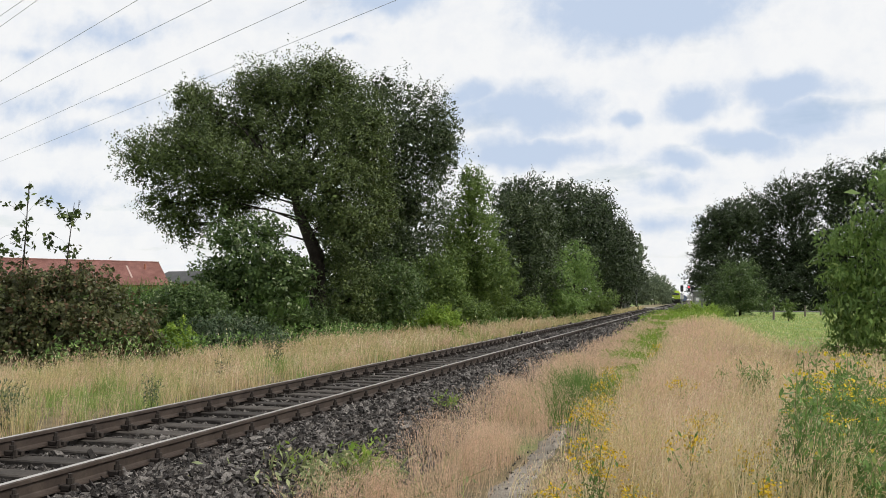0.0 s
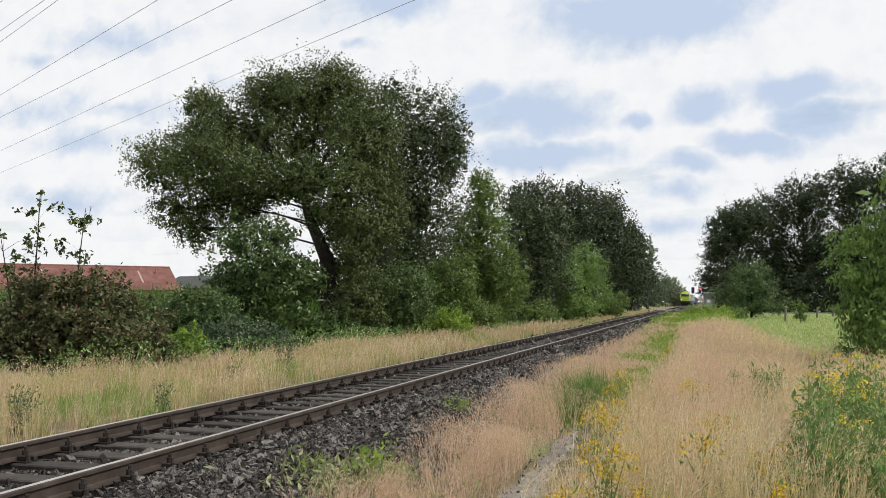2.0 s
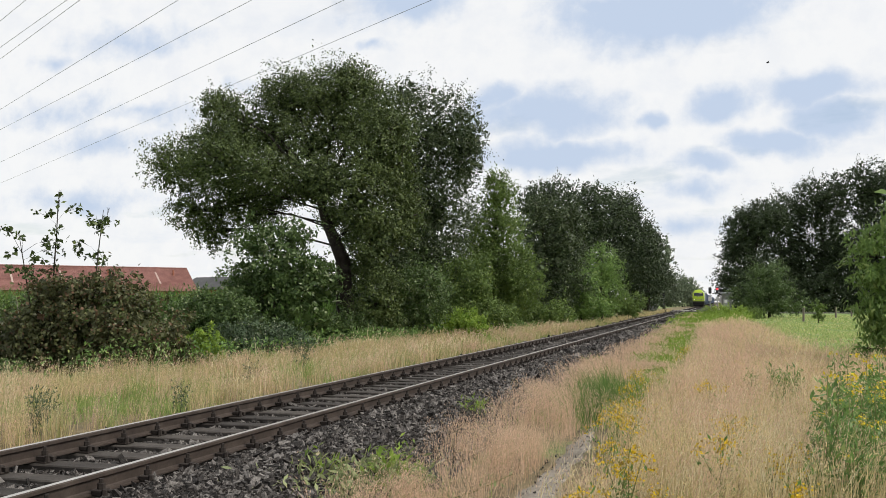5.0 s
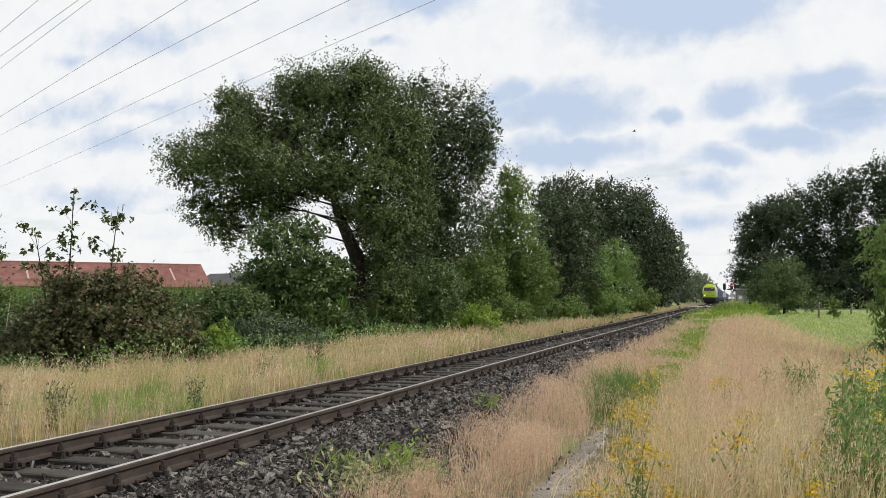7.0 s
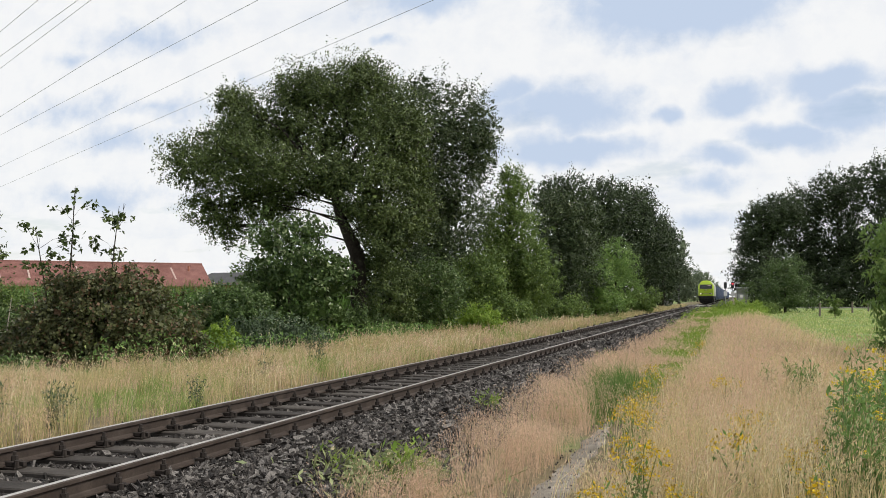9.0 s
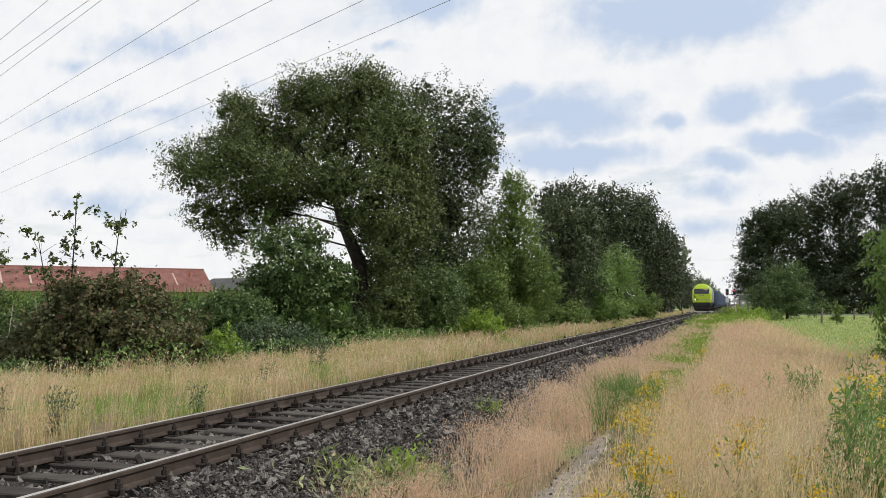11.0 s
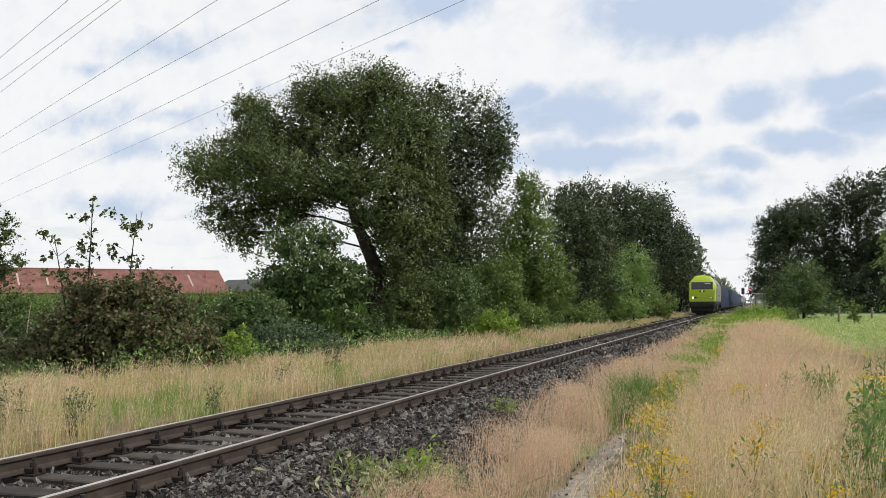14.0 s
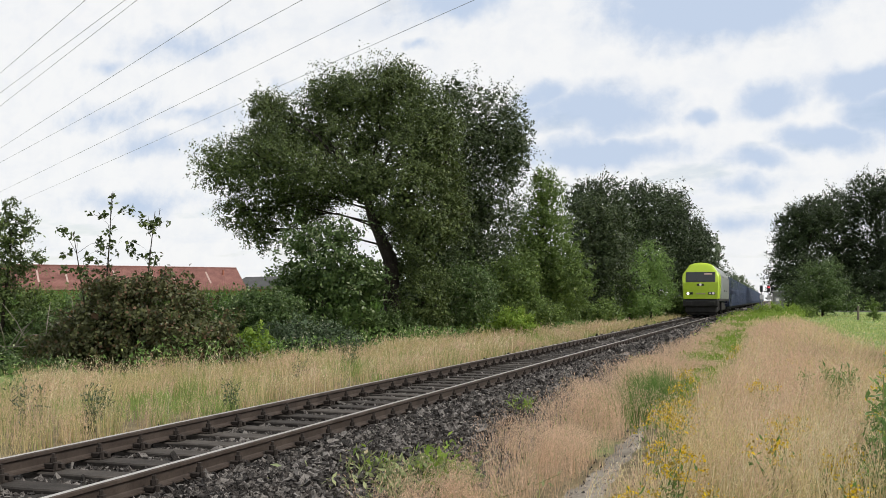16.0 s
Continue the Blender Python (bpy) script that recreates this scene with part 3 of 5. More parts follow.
def stone_batch(rng, x, y, z, size):
    """Broken stones: squashed, knocked-about boxes."""
    n = len(x)
    corner = np.array([(a, b, c) for a in (-0.5, 0.5) for b in (-0.5, 0.5) for c in (-0.5, 0.5)])
    v = corner[None] * (0.6 + 0.55 * rng.uniform(size=(n, 8, 1))) + rng.normal(size=(n, 8, 3)) * 0.13
    v = v * rng.uniform(0.55, 1.4, (n, 1, 3)) * np.asarray(size).reshape(-1, 1, 1) * np.array([1.3, 0.9, 0.55])
    q = unit(rng.normal(size=(n, 4)) * np.array([1.0, 0.42, 0.42, 1.0]))
    w, a, b, c = q.T
    m = np.stack([1 - 2 * (b * b + c * c), 2 * (a * b - c * w), 2 * (a * c + b * w), 2 * (a * b + c * w), 1 - 2 * (a * a + c * c), 2 * (b * c - a * w),
                  2 * (a * c - b * w), 2 * (b * c + a * w), 1 - 2 * (a * a + b * b)], 1).reshape(n, 3, 3)
    v = np.einsum("nij,nkj->nki", m, v) + np.stack([x, y, z], 1)[:, None]
    quads = np.array([(0, 1, 3, 2), (4, 6, 7, 5), (0, 4, 5, 1), (2, 3, 7, 6), (0, 2, 6, 4), (1, 5, 7, 3)])
    return v.reshape(-1, 3), (np.arange(n)[:, None, None] * 8 + quads[None]).reshape(-1, 4)


def build_stones():
    rng = np.random.default_rng(21)
    groups = []
    for y0, y1, dens, size in ((6.0, 13.0, 1350, 0.037), (13.0, 26.0, 640, 0.044), (26.0, 60.0, 130, 0.075), (60.0, 150.0, 18, 0.13)):
        x, y = scatter(rng, TRACK_X - 1.65, TRACK_X + 2.75, y0, y1, dens)
        d = np.abs(x - TRACK_X)
        rails = np.abs(d - RAIL_GAP / 2) > 0.085
        phase = np.abs(((y - FIRST_SLEEPER) / SLEEPER_STEP + 0.5) % 1 - 0.5) * SLEEPER_STEP
        on = (d > 0.9) | (phase > 0.115)
        edge = rng.uniform(size=len(x)) < np.clip((TRACK_X + 2.75 - x) / 0.35, 0, 1)
        keep = rails & on & edge
        x, y = x[keep], y[keep]
        s = size * rng.lognormal(0, 0.28, len(x))
        z = bed_height(x) - 0.02 * (np.abs(x - TRACK_X) < 0.86) + rng.uniform(-0.25, 0.5, len(x)) * s
        groups.append((x, y, z, s))
    # a stretch of the near shoulder gets its stones one by one
    x, y, z, s = groups[0]
    near = np.flatnonzero((x > TRACK_X + 1.0) & (x < TRACK_X + 2.1) & (y > 7.6) & (y < 9.2))[:300]
    rest = np.setdiff1d(np.arange(len(x)), near)
    shapes = []
    one = np.zeros(1)
    for k in range(10):
        v, f = stone_batch(rng, one, one, one, [1.0])
        shapes.append(mesh_of("stone", v, f, STONE, True))
    for k, i in enumerate(near):
        o = part("stone", shapes[k % 10], None, BALLAST)
        o.matrix_basis = pose(float(x[i]), float(y[i]), float(z[i]), *[float(a) for a in rng.uniform(0, 360, 3)]) @ Matrix.Scale(float(s[i]), 4)
    groups[0] = (x[rest], y[rest], z[rest], s[rest])
    # grit and pebbles on the trodden path
    y = rng.uniform(6, 14, 700)
    x = -1.66 + rng.normal(size=700) * 0.2
    groups.append((x, y, lift(x, y) + 0.014, 0.009 * rng.lognormal(0, 0.4, 700)))
    me = mesh_of("stones", *join(*[stone_batch(rng, *g) for g in groups]), STONE, True)
    tagged(part("stones", me, STONE, BALLAST), kind="stuff")


# ---- train ----
TRAIN_SPEED, TRAIN_SLOWING, TRAIN_END = 15.0, 0.063, 79.5        # at the clip's end: metres a second, and where the nose is


def loco_section(d):
    """Half outline (x, z) of the body d metres behind the nose, from sill to roof."""
    inset = 0.10 * math.exp(-d / 0.12)
    roof = min(4.35, 2.72 + 1.25 * min(d, 0.75) / 0.55 + 0.2 * max(0, d - 0.55)) if d < 1.3 else 4.35
    pts = [(1.36, 1.42), (1.40, 1.55), (1.43, 2.2), (1.44, 2.9), (1.43, 3.25), (1.40, 3.42), (1.22, 3.68), (1.02, 3.95), (0.88, 4.16), (0.5, 4.30), (0.0, 4.35)]
    return [(max(0, x - inset) if x else 0.0, min(z, roof)) for x, z in pts]


def build_loco():
    loco = thing("locomotive", "lime green diesel locomotive with silver sides, headlights on", "locomotive")
    def loft(stations, name, mat, shrink=0.0):
        bm = bmesh.new()
        rings = []
        for d in stations:
            half = loco_section(d)
            ring = [(x - shrink if x else 0.0, z) for x, z in half] + [(-(x - shrink), z) for x, z in half[-2::-1]]
            rings.append([bm.verts.new((x, d, z)) for x, z in ring])
        for a, b in zip(rings, rings[1:]):
            for k in range(len(a) - 1):
                bm.faces.new((a[k], b[k], b[k + 1], a[k + 1])).smooth = True
        bm.faces.new(rings[0])
        bm.faces.new(rings[-1][::-1])
        bmesh.ops.recalc_face_normals(bm, faces=bm.faces)
        return part(name, bm, mat, loco)
    loft([0, 0.03, 0.08, 0.16, 0.26, 0.38, 0.5, 0.6, 0.7, 0.85, 1.0, 1.2, 1.35, 2.3, 3.4], "cab", LIME)
    loft([3.41, 6, 9, 12, 15, 18.9], "hood", SILVER, 0.01).data.materials[0] = SILVER
    part("skirt", box(2.84, 18.9, 0.22, (0, 9.6, 1.32), 0.03), CHASSIS, loco)
    # black apron, bumper beam and plough below the cab
    bm = bmesh.new()
    box(2.78, 0.9, 0.62, (0, 0.42, 1.08), 0.1, None, bm)
    box(2.5, 0.7, 0.6, (0, 0.5, 0.58), 0.12, None, bm)
    box(2.2, 0.5, 0.22, (0, 0.55, 0.24), 0.06, None, bm)
    part("apron", bm, CHASSIS, loco)
    for s in (-1, 1):
        buf = rod((s * 0.875, 0.0, 1.05), (s * 0.875, -0.42, 1.05), 0.10, None, 12)
        box(0.46, 0.05, 0.34, (s * 0.875, -0.44, 1.05), 0.02, None, buf)
        part("buffer", buf, CHASSIS, loco)
    # raked windscreen in a black surround
    rake = Matrix.Rotation(radians(-23.7), 4, "X")
    screen = part("windscreen", box(2.3, 0.03, 0.9, (0, 0.195, 3.17), 0.01, rake), BLACK, loco, "black windscreen surround")
    part("pane", box(2.12, 0.03, 0.74, (0, 0.183, 3.18), 0.008, rake), GLASS, screen)
    part("display", box(0.62, 0.02, 0.13, (0.6, 0.262, 3.42), 0.004, rake), PALE, screen, "pale destination display behind the windscreen")
    for s in (-0.5, 0.5):
        part("wiper", rod((s, 0.02, 2.74), (s + 0.25, 0.165, 3.25), 0.014, None, 5), BLACK, loco)
    # lamps
    lampbar = part("lamp_panel", box(0.58, 0.03, 0.16, (0, -0.012, 2.55), 0.01), BLACK, loco)
    part("lamp", rod((0, -0.02, 2.56), (0, -0.045, 2.56), 0.10, None, 14), LAMP_DIM, lampbar)
    for s in (-1, 1):
        p = part("lamp_panel", box(0.55, 0.03, 0.2, (s * 0.86, -0.012, 1.86), 0.01), BLACK, loco)
        part("headlight", rod((s * 0.98, -0.02, 1.86), (s * 0.98, -0.05, 1.86), 0.10, None, 14), LAMP_ON if s < 0 else LAMP_DIM, p)
        part("headlight", rod((s * 0.74, -0.02, 1.86), (s * 0.74, -0.04, 1.86), 0.07, None, 12), LAMP_DIM if s > 0 else GLASS, p)
    for k, w in ((-0.26, 0.13), (-0.09, 0.13), (0.08, 0.13), (0.28, 0.16)):
        part("number_bar", box(w, 0.02, 0.1, (k, -0.012, 1.84)), PALE, loco)
    for s in (-1, 1):
        part("side_window", box(0.03, 0.7, 0.72, (s * 1.405, 1.6, 2.75), 0.01), GLASS, loco)
        door = part("cab_door", box(0.03, 0.62, 1.95, (s * 1.408, 2.75, 2.42), 0.01), SILVER, loco)
        part("handrail", rod((s * 1.46, 2.36, 1.5), (s * 1.46, 2.36, 2.9), 0.02, None, 6), GREY_STEEL, loco)
        for k in range(6):
            part("grille", box(0.03, 1.5, 0.9, (s * 1.405, 5 + 2.2 * k, 2.9 if k % 2 else 2.5), 0.02), CHASSIS if k % 3 else SILVER, loco)
        part("tank", box(0.5, 4.6, 0.75, (s * 1.05, 9.6, 0.78), 0.08), CHASSIS, loco)
    for k in (6, 9.5, 13):
        part("roof_fan", rod((0, k, 4.24), (0, k, 4.34), 0.55, None, 18), CHASSIS, loco)
    wheels = []
    wheel = wheel_mesh(0.55)
    for y in (2.5, 3.95, 5.3, 13.6, 15.0, 16.4):
        ax = part("wheelset", wheel, None, loco)
        ax.location = (0, y, 0.55)
        wheels.append((ax, y, 0.55))
    for y in (3.95, 15.0):
        bm = bmesh.new()
        for s in (-1, 1):
            box(0.14, 4.0, 0.3, (s * 1.0, y, 0.72), 0.05, None, bm)
            for q in (-1.4, 0, 1.4):
                box(0.2, 0.5, 0.42, (s * 1.06, y + q, 0.6), 0.06, None, bm)
        part("bogie", bm, CHASSIS, loco)
    return loco, wheels


def wheel_mesh(r):
    bm = bmesh.new()
    for s in (-1, 1):
        rod((s * 0.69, 0, 0), (s * 0.82, 0, 0), r, None, 24, bm)
        rod((s * 0.665, 0, 0), (s * 0.69, 0, 0), r + 0.03, None, 24, bm)
        for k in range(6):
            a = k * math.tau / 6
            box(0.02, 0.1, r * 0.6, (s * 0.83, math.sin(a) * r * 0.5, math.cos(a) * r * 0.5), 0, Matrix.Rotation(-a, 4, "X"), bm)
    rod((-0.9, 0, 0), (0.9, 0, 0), 0.09, None, 10, bm)
    me = bpy.data.meshes.new("wheelset")
    bm.to_mesh(me)
    bm.free()
    me.materials.append(CHASSIS)
    return me


WAGON = 27.0


def build_wagon():
    """An empty two-deck car carrier."""
    w = thing("car_carrier_wagon", "dark blue two-deck car carrier wagon, empty", "railway wagon", group="wagons of the train")
    part("lower_deck", box(2.75, WAGON - 1.0, 0.28, (0, WAGON / 2, 0.78), 0.03), BLUE, w)
    part("sole_bar", box(2.2, WAGON - 1.4, 0.25, (0, WAGON / 2, 0.52), 0.02), CHASSIS, w)
    part("upper_deck", box(2.7, WAGON - 1.0, 0.16, (0, WAGON / 2, 2.42), 0.02), BLUE, w)
    n = 8
    post = bmesh.new()
    box(0.07, 0.28, 2.9, (0, 0, 2.15), 0.01, None, post)
    pm = bpy.data.meshes.new("post")
    post.to_mesh(pm)
    post.free()
    pm.materials.append(PALE_BLUE)
    panel = bmesh.new()
    box(0.05, 1.55, 0.7, (0, 0, 1.28), 0.01, None, panel)
    am = bpy.data.meshes.new("side_panel")
    panel.to_mesh(am)
    panel.free()
    am.materials.append(BLUE)
    for s in (-1, 1):
        for k in range(n + 1):
            o = part("post", pm, None, w, "worn pale blue steel post")
            o.location = (s * 1.40, 0.7 + k * (WAGON - 1.4) / n, 0)
            if k < n and k % 3 == 0:
                o = part("side_panel", am, None, w)
                o.location = (s * 1.1, 0.7 + (k + 0.5) * (WAGON - 1.4) / n, 0)
        for z, h in ((3.56, 0.12), (2.95, 0.08), (1.02, 0.25)):
            part("side_rail", box(0.06, WAGON - 1.0, h, (s * 1.30, WAGON / 2, z), 0.01), BLUE, w)
    wheel = WHEEL_SMALL
    wheels = []
    for y in (2.4, 4.2, WAGON - 4.2, WAGON - 2.4):
        ax = part("wheelset", wheel, None, w)
        ax.location = (0, y, 0.42)
    return w


loco, LOCO_WHEELS = build_loco()
WHEEL_SMALL = wheel_mesh(0.42)
first_wagon = build_wagon()
WAGONS = [first_wagon] + [copy_thing(first_wagon, pose(0, 0, 0)) for _ in range(13)]


# ---- level crossing ----
def build_crossing_gear():
    hut = thing("relay_hut", "small grey concrete relay hut with flat roof and door", "hut", (0.85, CROSSING_Y - 6, -0.4))
    part("wall", box(1.5, 2.2, 2.9, (0, 0, 1.45), 0.03), HUT, hut)
    part("roof", box(1.9, 2.6, 0.16, (0, 0, 2.98), 0.03), GREY_STEEL, hut)
    door = part("door", box(0.85, 0.05, 2.0, (-0.15, -1.12, 1.1), 0.01), GREY_STEEL, hut)
    part("sign", box(0.38, 0.02, 0.38, (-0.15, -1.16, 1.75)), WHITE, door)
    for k, (x, y, h, red, face) in enumerate(((-1.55, -4, 3.9, 0, 1), (-0.5, -5, 3.9, 1, 1), (0.0, -4.5, 3.7, 0, 1), (-11.2, 3, 3.5, 0, -1), (-8.8, 3.5, 3.4, 0, -1))):
        sig = thing("crossing_signal", "road signal of a level crossing, red lamp lit" if red else "black road signal head on a grey steel post", "signal",
                    (x, CROSSING_Y + y, -0.4), "signals of the crossing")
        part("post", rod((0, 0, 0), (0, 0, h), 0.06, None, 8), GREY_STEEL, sig)
        head = part("head", box(0.44, 0.2, 0.95, (0, -0.12, h - 0.5), 0.06), BLACK, sig)
        for q in (0.22, -0.22):
            part("lamp", rod((0, -0.22, h - 0.5 + q), (0, -0.26, h - 0.5 + q), 0.13, None, 12), RED_ON if red and q > 0 else GLASS, head)
            part("hood", rod((0, -0.22, h - 0.38 + q), (0, -0.42, h - 0.40 + q), 0.10, 0.09, 10), BLACK, head)
        if x > -2:
            part("sign", box(0.5, 0.03, 0.65, (0, -0.1, h - 1.75), 0.01), WHITE, sig)
    cab = thing("switch_cabinet", "low pale grey switch cabinet on a concrete foot", "cabinet", (-10.0, CROSSING_Y - 4, -0.4))
    part("foot", box(1.3, 0.6, 0.25, (0, 0, 0.12), 0.02), PALE_CONCRETE, cab)
    part("body", box(1.2, 0.5, 1.0, (0, 0, 0.75), 0.03), HUT, cab)
    part("lid", box(1.3, 0.6, 0.06, (0, 0, 1.28), 0.01), GREY_STEEL, cab)


build_crossing_gear()


# ---- farm buildings ----
def build_barn():
    a, b = Vector((-84.3, 140, 0)), Vector((-108.0, 113.0, 0))
    run = (b - a)
    n = run.length
    barn = thing("barn", "long brick barn with a red tiled gable roof", "barn", a, turn=math.degrees(math.atan2(run.y, run.x)))
    ridge, eave, half = 6.75, 3.0, 6.0
    part("wall", box(n - 0.4, half * 2 - 0.8, 3.4, (n / 2, 0, 1.3), 0.02), BRICK, barn)
    for s in (-1, 1):
        slope = math.atan2(ridge - eave, half)
        rows = 22
        roof = part("roof", box(n - 0.1, half / math.cos(slope) - 0.1, 0.06, (n / 2, s * half / 2, (ridge + eave) / 2 - 0.1), 0, Matrix.Rotation(-s * slope, 4, "X")), TILE, barn)
        for k in range(rows):
            q = (k + 0.5) / rows
            bm = box(n, half / rows / math.cos(slope) * 1.25, 0.07, (n / 2, s * half * q, ridge - (ridge - eave) * q), 0, Matrix.Rotation(-s * (slope - 0.10), 4, "X"))
            part("tile_course", bm, TILE, roof)
        for x in (5.5, 11, 14.3, 20, 27, 31):
            part("skylight_strip", box(0.26, 3.6, 0.05, (x, s * half * 0.46, ridge - (ridge - eave) * 0.46 + 0.09), 0, Matrix.Rotation(-s * slope, 4, "X")), PALE, roof)
        for x in (2.8, 13.0):
            part("vent", rod((x, s * 1.9, ridge - 1.25), (x, s * 1.9, ridge - 0.35), 0.16, None, 8), BRICK, roof)
    part("ridge_tile", rod((0, 0, ridge + 0.02), (n, 0, ridge + 0.02), 0.14, None, 8), TILE, barn)
    for x in (0.15, n - 0.15):
        bm = bmesh.new()
        vs = [bm.verts.new(p) for p in ((x, -half + 0.4, 2.8), (x, half - 0.4, 2.8), (x, 0, ridge - 0.25))]
        bm.faces.new(vs)
        bmesh.ops.solidify(bm, geom=bm.faces[:], thickness=0.2)
        part("gable", bm, BRICK, barn)
    shed = thing("shed", "low shed with a dark tiled roof and chimney", "shed", (-79.0, 146, 0), turn=-20)
    part("wall", box(18, 9, 4.1, (0, 0, 1.55), 0.02), BRICK, shed)
    for s in (-1, 1):
        part("roof", box(19, 5.4, 0.14, (0, s * 2.45, 4.4), 0.02, Matrix.Rotation(-s * 0.42, 4, "X")), SLATE, shed)
    part("chimney", box(0.6, 0.6, 1.3, (2.5, 0, 5.7), 0.04), BRICK, shed)


build_barn()


# ---- overhead wires ----
def build_wires():
    for a, b in (((-43.58, 45.3), (-29.5, 35.56)), ((-47.74, 49.66), (-27.98, 36.27)), ((-50.93, 53.01), (-27.04, 36.16)), ((-65.1, 67.86), (-23.0, 37.57)),
                 ((-71.74, 74.83), (-25.9, 42.78)), ((-91.04, 95.07), (-20.12, 42.86)), ((-89.4, 99.08), (-12.57, 41.22))):
        a, b = Vector((*a, 15.0)), Vector((*b, 15.0))
        d = (b - a).normalized()
        ob = thing("overhead_wire", "thin grey overhead power line against the sky", "power line", group="overhead power lines")
        part("wire", tube([a - d * 160, a, a.lerp(b, 0.5), b, b + d * 60], [0.012] * 5, 5), WIRE, ob)


build_wires()


# ---- trees and shrubs ----
def build_trees():
    P = plant_tree
    P("oak_tree", "broad oak tree leaning, ivy-clad trunk, dark green crown", "tree", (-14.0, 36.0),
      [(-15.6, 37, 9.8, 2.4, 2.0, 1.5), (-17.4, 37.4, 10.0, 1.7, 1.6, 1.25), (-13.7, 36.6, 9.0, 1.7, 1.8, 1.45), (-13.0, 35.6, 7.1, 1.5, 1.6, 1.5),
       (-20.0, 37, 8.8, 1.6, 1.5, 1.3), (-20.8, 37, 9.8, 0.9, 0.8, 0.6), (-22.1, 36, 7.0, 1.6, 1.4, 1.15), (-19.2, 34.4, 6.9, 1.8, 1.3, 1.15),
       (-21.6, 36.4, 5.2, 1.2, 1.2, 1.0), (-20.8, 36.4, 4.3, 0.9, 0.9, 0.9), (-19.7, 36.6, 5.7, 1.3, 1.2, 0.9), (-17.2, 34.5, 6.4, 1.5, 1.3, 1.0),
       (-16.3, 36.6, 7.7, 2.0, 1.8, 1.6), (-15.1, 34.8, 6.1, 1.3, 1.2, 0.95), (-13.4, 34.6, 5.3, 1.5, 1.3, 1.4), (-12.9, 35.4, 3.7, 1.2, 1.3, 1.5),
       (-14.3, 37.2, 4.3, 0.9, 1.1, 1.1), (-12.7, 35.2, 1.3, 1.1, 1.2, 1.3), (-14.6, 36.8, 10.6, 0.8, 0.8, 0.6), (-18.8, 36.5, 5.0, 1.2, 1.1, 0.85),
       (-17.9, 36.6, 5.7, 0.9, 0.9, 0.5), (-16.4, 36.4, 5.8, 1.0, 0.9, 0.5), (-13.9, 36.8, 2.6, 0.8, 0.8, 1.1), (-15.2, 36.6, 4.9, 0.7, 0.7, 0.6), (-12.3, 35.8, 6.3, 1.0, 1.2, 1.4), (-12.5, 36.2, 8.1, 1.0, 1.2, 1.1),
       (-12.1, 36.2, 4.6, 0.9, 1.1, 1.2), (-20.7, 36.4, 7.9, 1.3, 1.2, 0.9), (-18.4, 36.8, 8.6, 1.3, 1.3, 1.2)],
      130000, 0.105, OAK, 11, 0.37, (-1.9, 0, 6.5), lump=0.55, shape=0.66, core=2.0, deep=0.85)
    P("elder_bush", "tall elder bush, fresh green, beneath an oak", "bush", (-16.0, 33.0),
      [(-16.2, 33, 2.75, 1.7, 1.5, 1.6), (-16.86, 33, 1.17, 1.7, 1.45, 1.4), (-14.5, 33, 1.5, 0.85, 1.2, 1.6)], 15000, 0.17, ELDER, 12, 0.09, lump=0.48)
    P("alder_tree", "dark upright alder tree in the hedgerow", "tree", (-13.4, 45.0),
      [(-13.46, 45, 9.58, 2.2, 2.3, 2.5), (-13.47, 45, 5.81, 2.3, 2.4, 3.05), (-11.88, 45, 8.8, 1.2, 1.6, 2.3), (-14.07, 45, 3.05, 2.4, 2.3, 2.7), (-14.9, 45, 11.6, 1.0, 0.9, 0.8), (-15.2, 46, 7.0, 1.8, 1.8, 3.2), (-15.6, 46, 3.0, 2.2, 1.8, 2.6)],
      52000, 0.11, ALDER, 13, 0.2, lump=0.5, core=2.2, deep=0.9)
    P("hazel_tree", "slender hazel tree with light green leaves", "tree", (-11.3, 49.0),
      [(-11.13, 49, 6.69, 0.9, 1.1, 1.6), (-11.45, 49, 4.33, 2.0, 2.0, 2.2), (-10.12, 49, 2.25, 1.6, 1.6, 1.9), (-12.22, 49, 1.98, 2.3, 1.9, 1.9)],
      36000, 0.12, HAZEL, 14, 0.14, lump=0.5, core=2.2, deep=0.9)
    P("hazel_bush", "dense hazel bush at the hedge foot", "bush", (-12.6, 37.0),
      [(-12.9, 37, 0.69, 1.4, 1.2, 1.2), (-11.57, 37, 1.5, 1.2, 1.2, 1.3), (-14.0, 37, -0.1, 1.0, 0.8, 0.6)], 13000, 0.13, ELDER, 15, 0.06)
    P("hazel_bush", "light green hazel bush beside tall trees", "bush", (-11.6, 44.0),
      [(-12.36, 44, 0.71, 1.7, 1.4, 1.3), (-10.71, 44, 0.58, 1.5, 1.2, 1.0), (-11.66, 44, 2.1, 1.5, 1.3, 1.3)], 14000, 0.14, HAZEL, 16, 0.06)
    P("dogwood_bush", "low bright green bush at the edge of dry grass", "bush", (-10.3, 38.0),
      [(-10.1, 38, 0.2, 1.1, 0.8, 0.7), (-11.1, 38, 0.1, 0.9, 0.7, 0.6)], 6500, 0.12, YELLOW, 17, 0.03, lump=0.35)
    P("hazel_bush", "low green bush along the verge", "bush", (-10.3, 55.0),
      [(-11.05, 55, 0.41, 1.4, 1.1, 0.95), (-9.41, 55, 0.41, 1.3, 1.0, 0.9)], 7000, 0.15, HAZEL, 18, 0.05)
